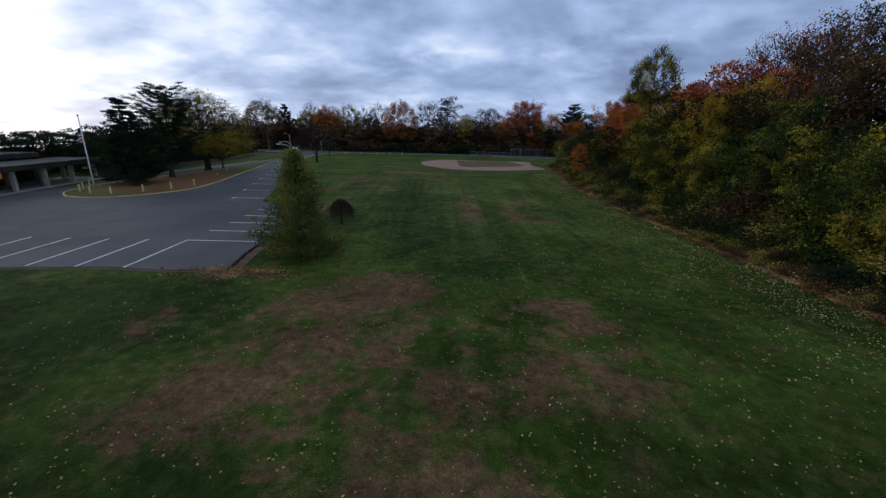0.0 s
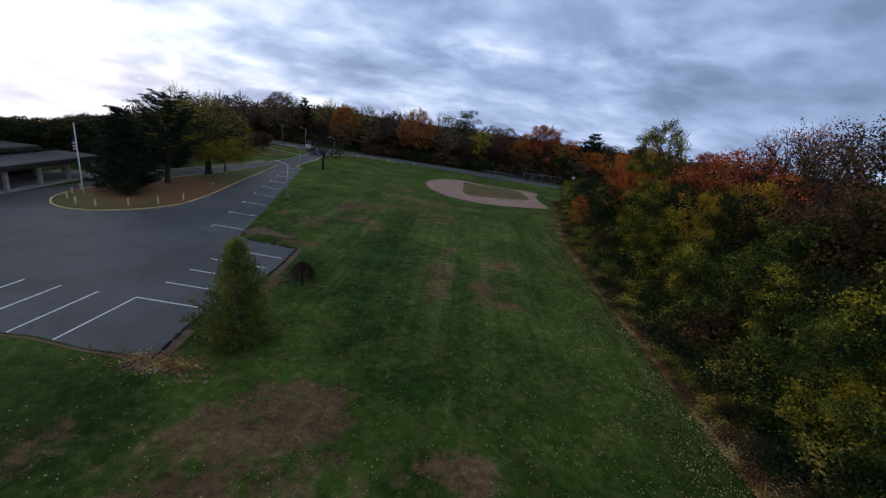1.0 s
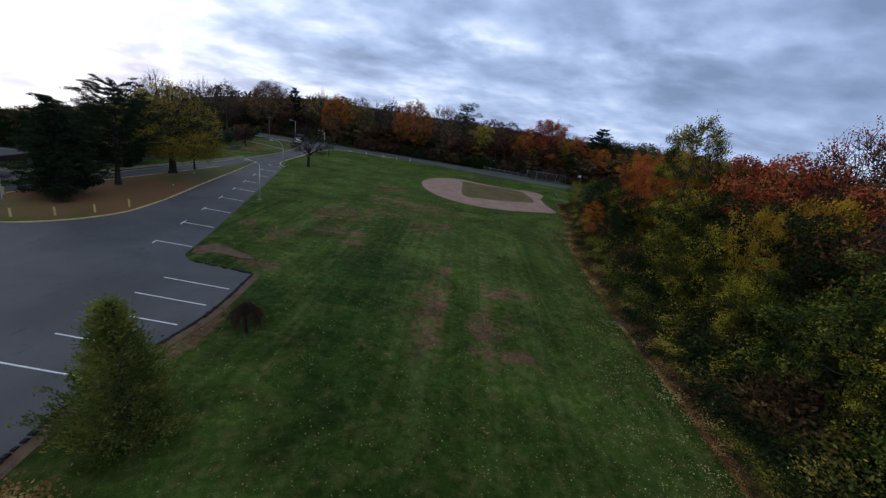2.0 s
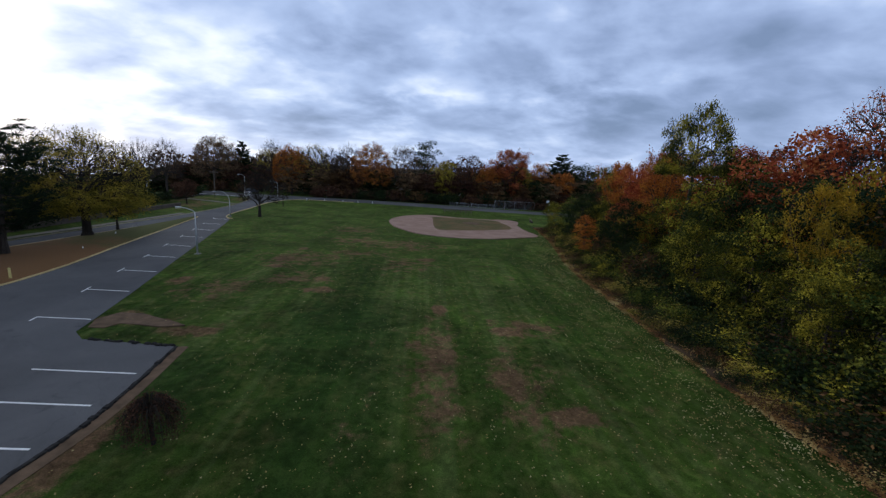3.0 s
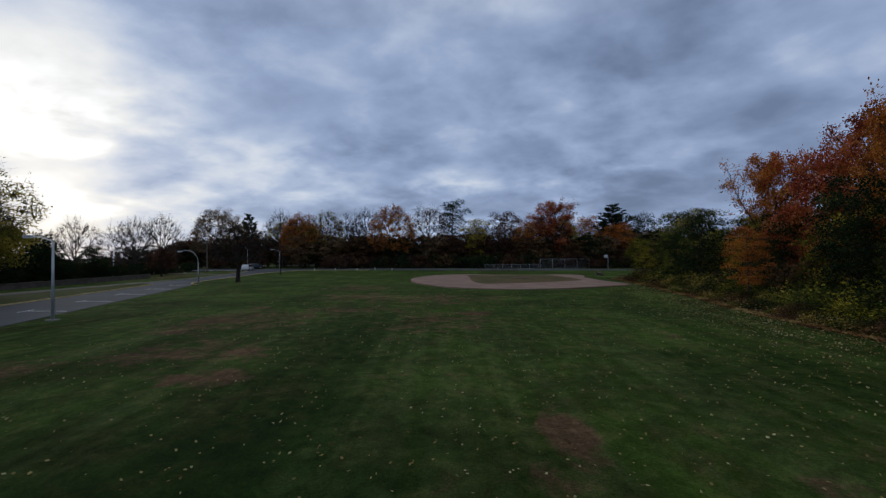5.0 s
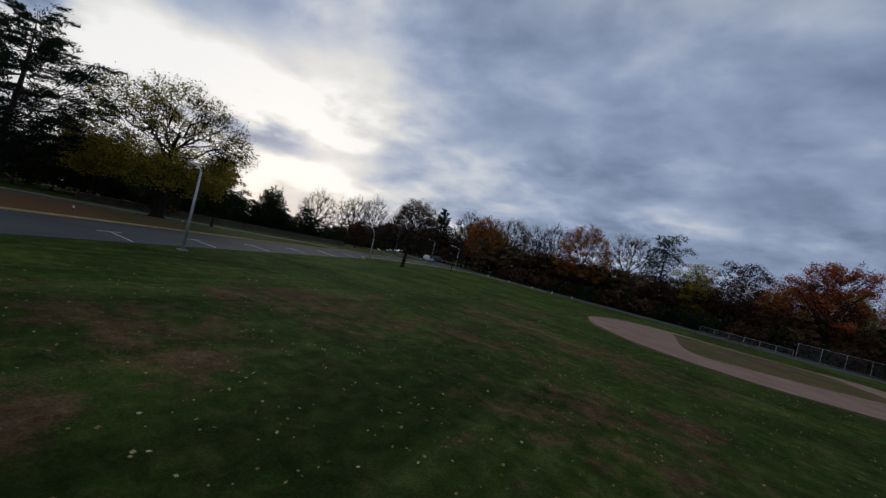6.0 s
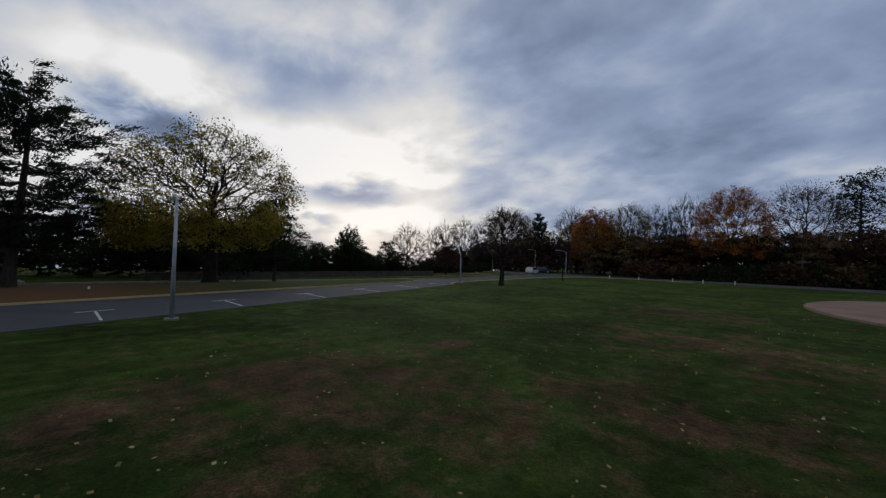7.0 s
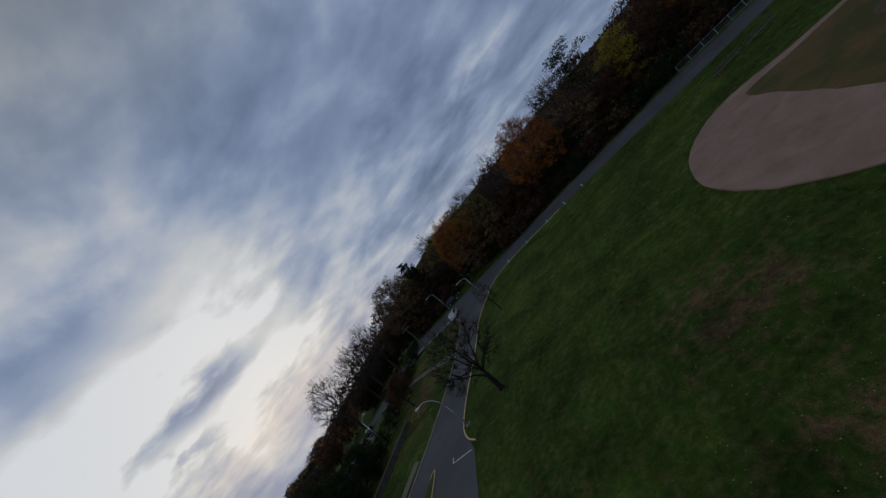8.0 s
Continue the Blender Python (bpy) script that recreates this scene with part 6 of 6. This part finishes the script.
def house(x, y, turn, w, d, h, label):
    ob = thing("house", pose(x, y, 0, 0, 0, turn), label, "house", "houses behind the trees")
    part("wall", box(-w / 2, -d / 2, -0.2, w / 2, d / 2, h), CLAPBOARD, ob)
    V = [(-w / 2 - 0.4, -d / 2 - 0.4, h), (w / 2 + 0.4, -d / 2 - 0.4, h), (w / 2 + 0.4, d / 2 + 0.4, h), (-w / 2 - 0.4, d / 2 + 0.4, h), (-w / 2 - 0.4, 0, h + d * 0.36), (w / 2 + 0.4, 0, h + d * 0.36)]
    rf_ = obj("roof", V, [(0, 1, 5, 4), (2, 3, 4, 5), (1, 2, 5), (3, 0, 4), (0, 3, 2, 1)], SHINGLE, ob)
    part("chimney", box(w * 0.2 - 0.4, -0.4, h, w * 0.2 + 0.4, 0.4, h + d * 0.36 + 1.0, 0.03), BRICK, rf_)
    for row_z in ((1.0, 3.4) if h > 4.5 else (1.0,)):
        for k in range(4):
            wx = -w / 2 + w * (k + 0.5) / 4
            win = part("window", box(wx - 0.55, -d / 2 - 0.05, row_z, wx + 0.55, -d / 2 + 0.02, row_z + 1.4), WHITE_PAINT, ob)
            part("pane", box(wx - 0.46, -d / 2 - 0.07, row_z + 0.09, wx + 0.46, -d / 2 - 0.052, row_z + 1.31), GLASS, win)


house(-16.7, 209, 0, 14, 8, 5.2, "white clapboard house hidden behind bare trees")
house(12.4, 212, 5, 15, 8, 5.2, "white clapboard house hidden behind bare trees")
house(37.0, 210.5, -8, 13, 8, 5.0, "pale clapboard house hidden behind dark trees")
house(-35.0, 202, 15, 13, 8, 3.2, "pale low house beyond the junction")

# ---------------------------------------------------------------- fallen leaves


def scatter(name, n, area, size, mat, label, seed, tall=0.02, base=0.03):
    rng = np.random.default_rng(seed)
    pts = area(rng, n)
    c = np.concatenate([pts, np.zeros((len(pts), 1))], 1)
    c[:, 2] = [base + (0.10 * noise.noise((p[0] * 0.11, p[1] * 0.11, 0.3)) if p[0] > 12 else 0.02) + tall * rng.uniform() for p in pts]
    V, F = leaf_quads(rng, c, size, 0.75, 0.75)
    return tagged(obj(name, V, F, mat), label, "fallen leaves", kind="stuff")


def over_lawn(rng, n):
    x = 43 - 43 * rng.beta(1.1, 1.6, n)
    y = 8 + 100 * rng.beta(1.0, 1.5, n)
    keep = x > np.array([lot_x(v) for v in y]) + 0.6
    return np.stack([x, y], 1)[keep]


def along_wood(rng, n):
    y = rng.uniform(15, 118, n)
    x = np.array([edge_x(v) for v in y]) - 0.25 + rng.normal(0, 0.22, n) + np.abs(rng.normal(0, 0.5, n)) * rng.uniform(0, 1, n)
    return np.stack([x, y], 1)


def near_wood(rng, n):
    y = rng.uniform(15, 110, n)
    x = np.array([edge_x(v) for v in y]) - np.abs(rng.normal(0, 3.2, n))
    return np.stack([x, y], 1)


def lot_corner(rng, n):
    return np.stack([rng.normal(8.4, 1.7, n), rng.normal(32.0, 0.5, n)], 1)


scatter("fallen_leaves", 13000, over_lawn, 0.085, LEAF["pale"], "pale fallen leaves scattered over the lawn", 31)
scatter("fallen_leaves", 20000, along_wood, 0.13, LEAF["litter"], "band of tan leaf litter along the wood", 32, 0.05, 0.10)
scatter("fallen_leaves", 9500, near_wood, 0.10, LEAF["pale"], "pale yellow leaves on the grass near the wood", 33)
scatter("fallen_leaves", 900, lot_corner, 0.16, LEAF["litter"], "brown leaves gathered at the lot's corner", 34, 0.06)


def under_brush(rng, n):
    y = rng.uniform(15, 118, n)
    return np.stack([np.array([edge_x(v) for v in y]) + 6.0 * rng.uniform(0, 1, n) ** 1.4, y], 1)


scatter("fallen_leaves", 15000, under_brush, 0.13, LEAF["litter"], "brown and yellow leaves caught in the brush", 36, 0.5, 0.12)


def rubble():
    """Broken stones and asphalt crumbs washed out at the lot's corner."""
    rng = np.random.default_rng(41)
    V, F = [], []
    unit = [(-1, -1, -1), (1, -1, -1), (1, 1, -1), (-1, 1, -1), (-1, -1, 1), (1, -1, 1), (1, 1, 1), (-1, 1, 1)]
    quads = [(0, 3, 2, 1), (4, 5, 6, 7), (0, 1, 5, 4), (1, 2, 6, 5), (2, 3, 7, 6), (3, 0, 4, 7)]
    for i in range(260):
        x, y = 6.4 + abs(rng.normal(0, 2.2)), 31.6 + rng.normal(0, 0.45)
        s = rng.uniform(0.02, 0.075) * (1.5 if i % 9 == 0 else 1)
        turn = rng.uniform(0, 6.3)
        sx, sy, sz = s * rng.uniform(0.8, 1.6), s * rng.uniform(0.6, 1.1), s * rng.uniform(0.3, 0.6)
        b = len(V)
        for u in unit:
            j = rng.uniform(0.65, 1.05, 3)
            px, py = u[0] * sx * j[0], u[1] * sy * j[1]
            V.append((x + px * math.cos(turn) - py * math.sin(turn), y + px * math.sin(turn) + py * math.cos(turn), 0.03 + sz * 0.6 + u[2] * sz * j[2]))
        F += [tuple(b + k for k in q) for q in quads]
    m = Mat("rubble_stone", 0.95)
    g = m.N("ShaderNodeNewGeometry")
    col = m.ramp(g.outputs["Random Per Island"], (0.0, (0.05, 0.045, 0.042)), (0.35, (0.16, 0.12, 0.085)), (0.7, (0.21, 0.155, 0.105)), (1.0, (0.27, 0.22, 0.16)))
    m.color(m.mix(0.5, col, m.ramp(m.noise(40, 4), (0.3, 0.6), (0.7, 1.4)), "MULTIPLY"))
    return tagged(obj("rubble", V, F, m.m), "broken tan stones and asphalt crumbs at the lot's corner", "rubble", kind="stuff")


rubble()
LITTER_SOIL = speckled("woodland_floor", (0.045, 0.028, 0.018), (0.085, 0.055, 0.032), 0.8, 0.95, 0, 0.6, 12)
wood = [(edge_x(y) - 0.15 + 0.3 * math.sin(y * 1.3), y) for y in [12 + 1.5 * i for i in range(73)]] + [(58, 121), (100, 128), (100, 5), (46, 5)]
tagged(sheet("ground_woodland", wood, 0.10, LITTER_SOIL, 0.3), "dark leaf-strewn woodland floor", "woodland floor", kind="structure")
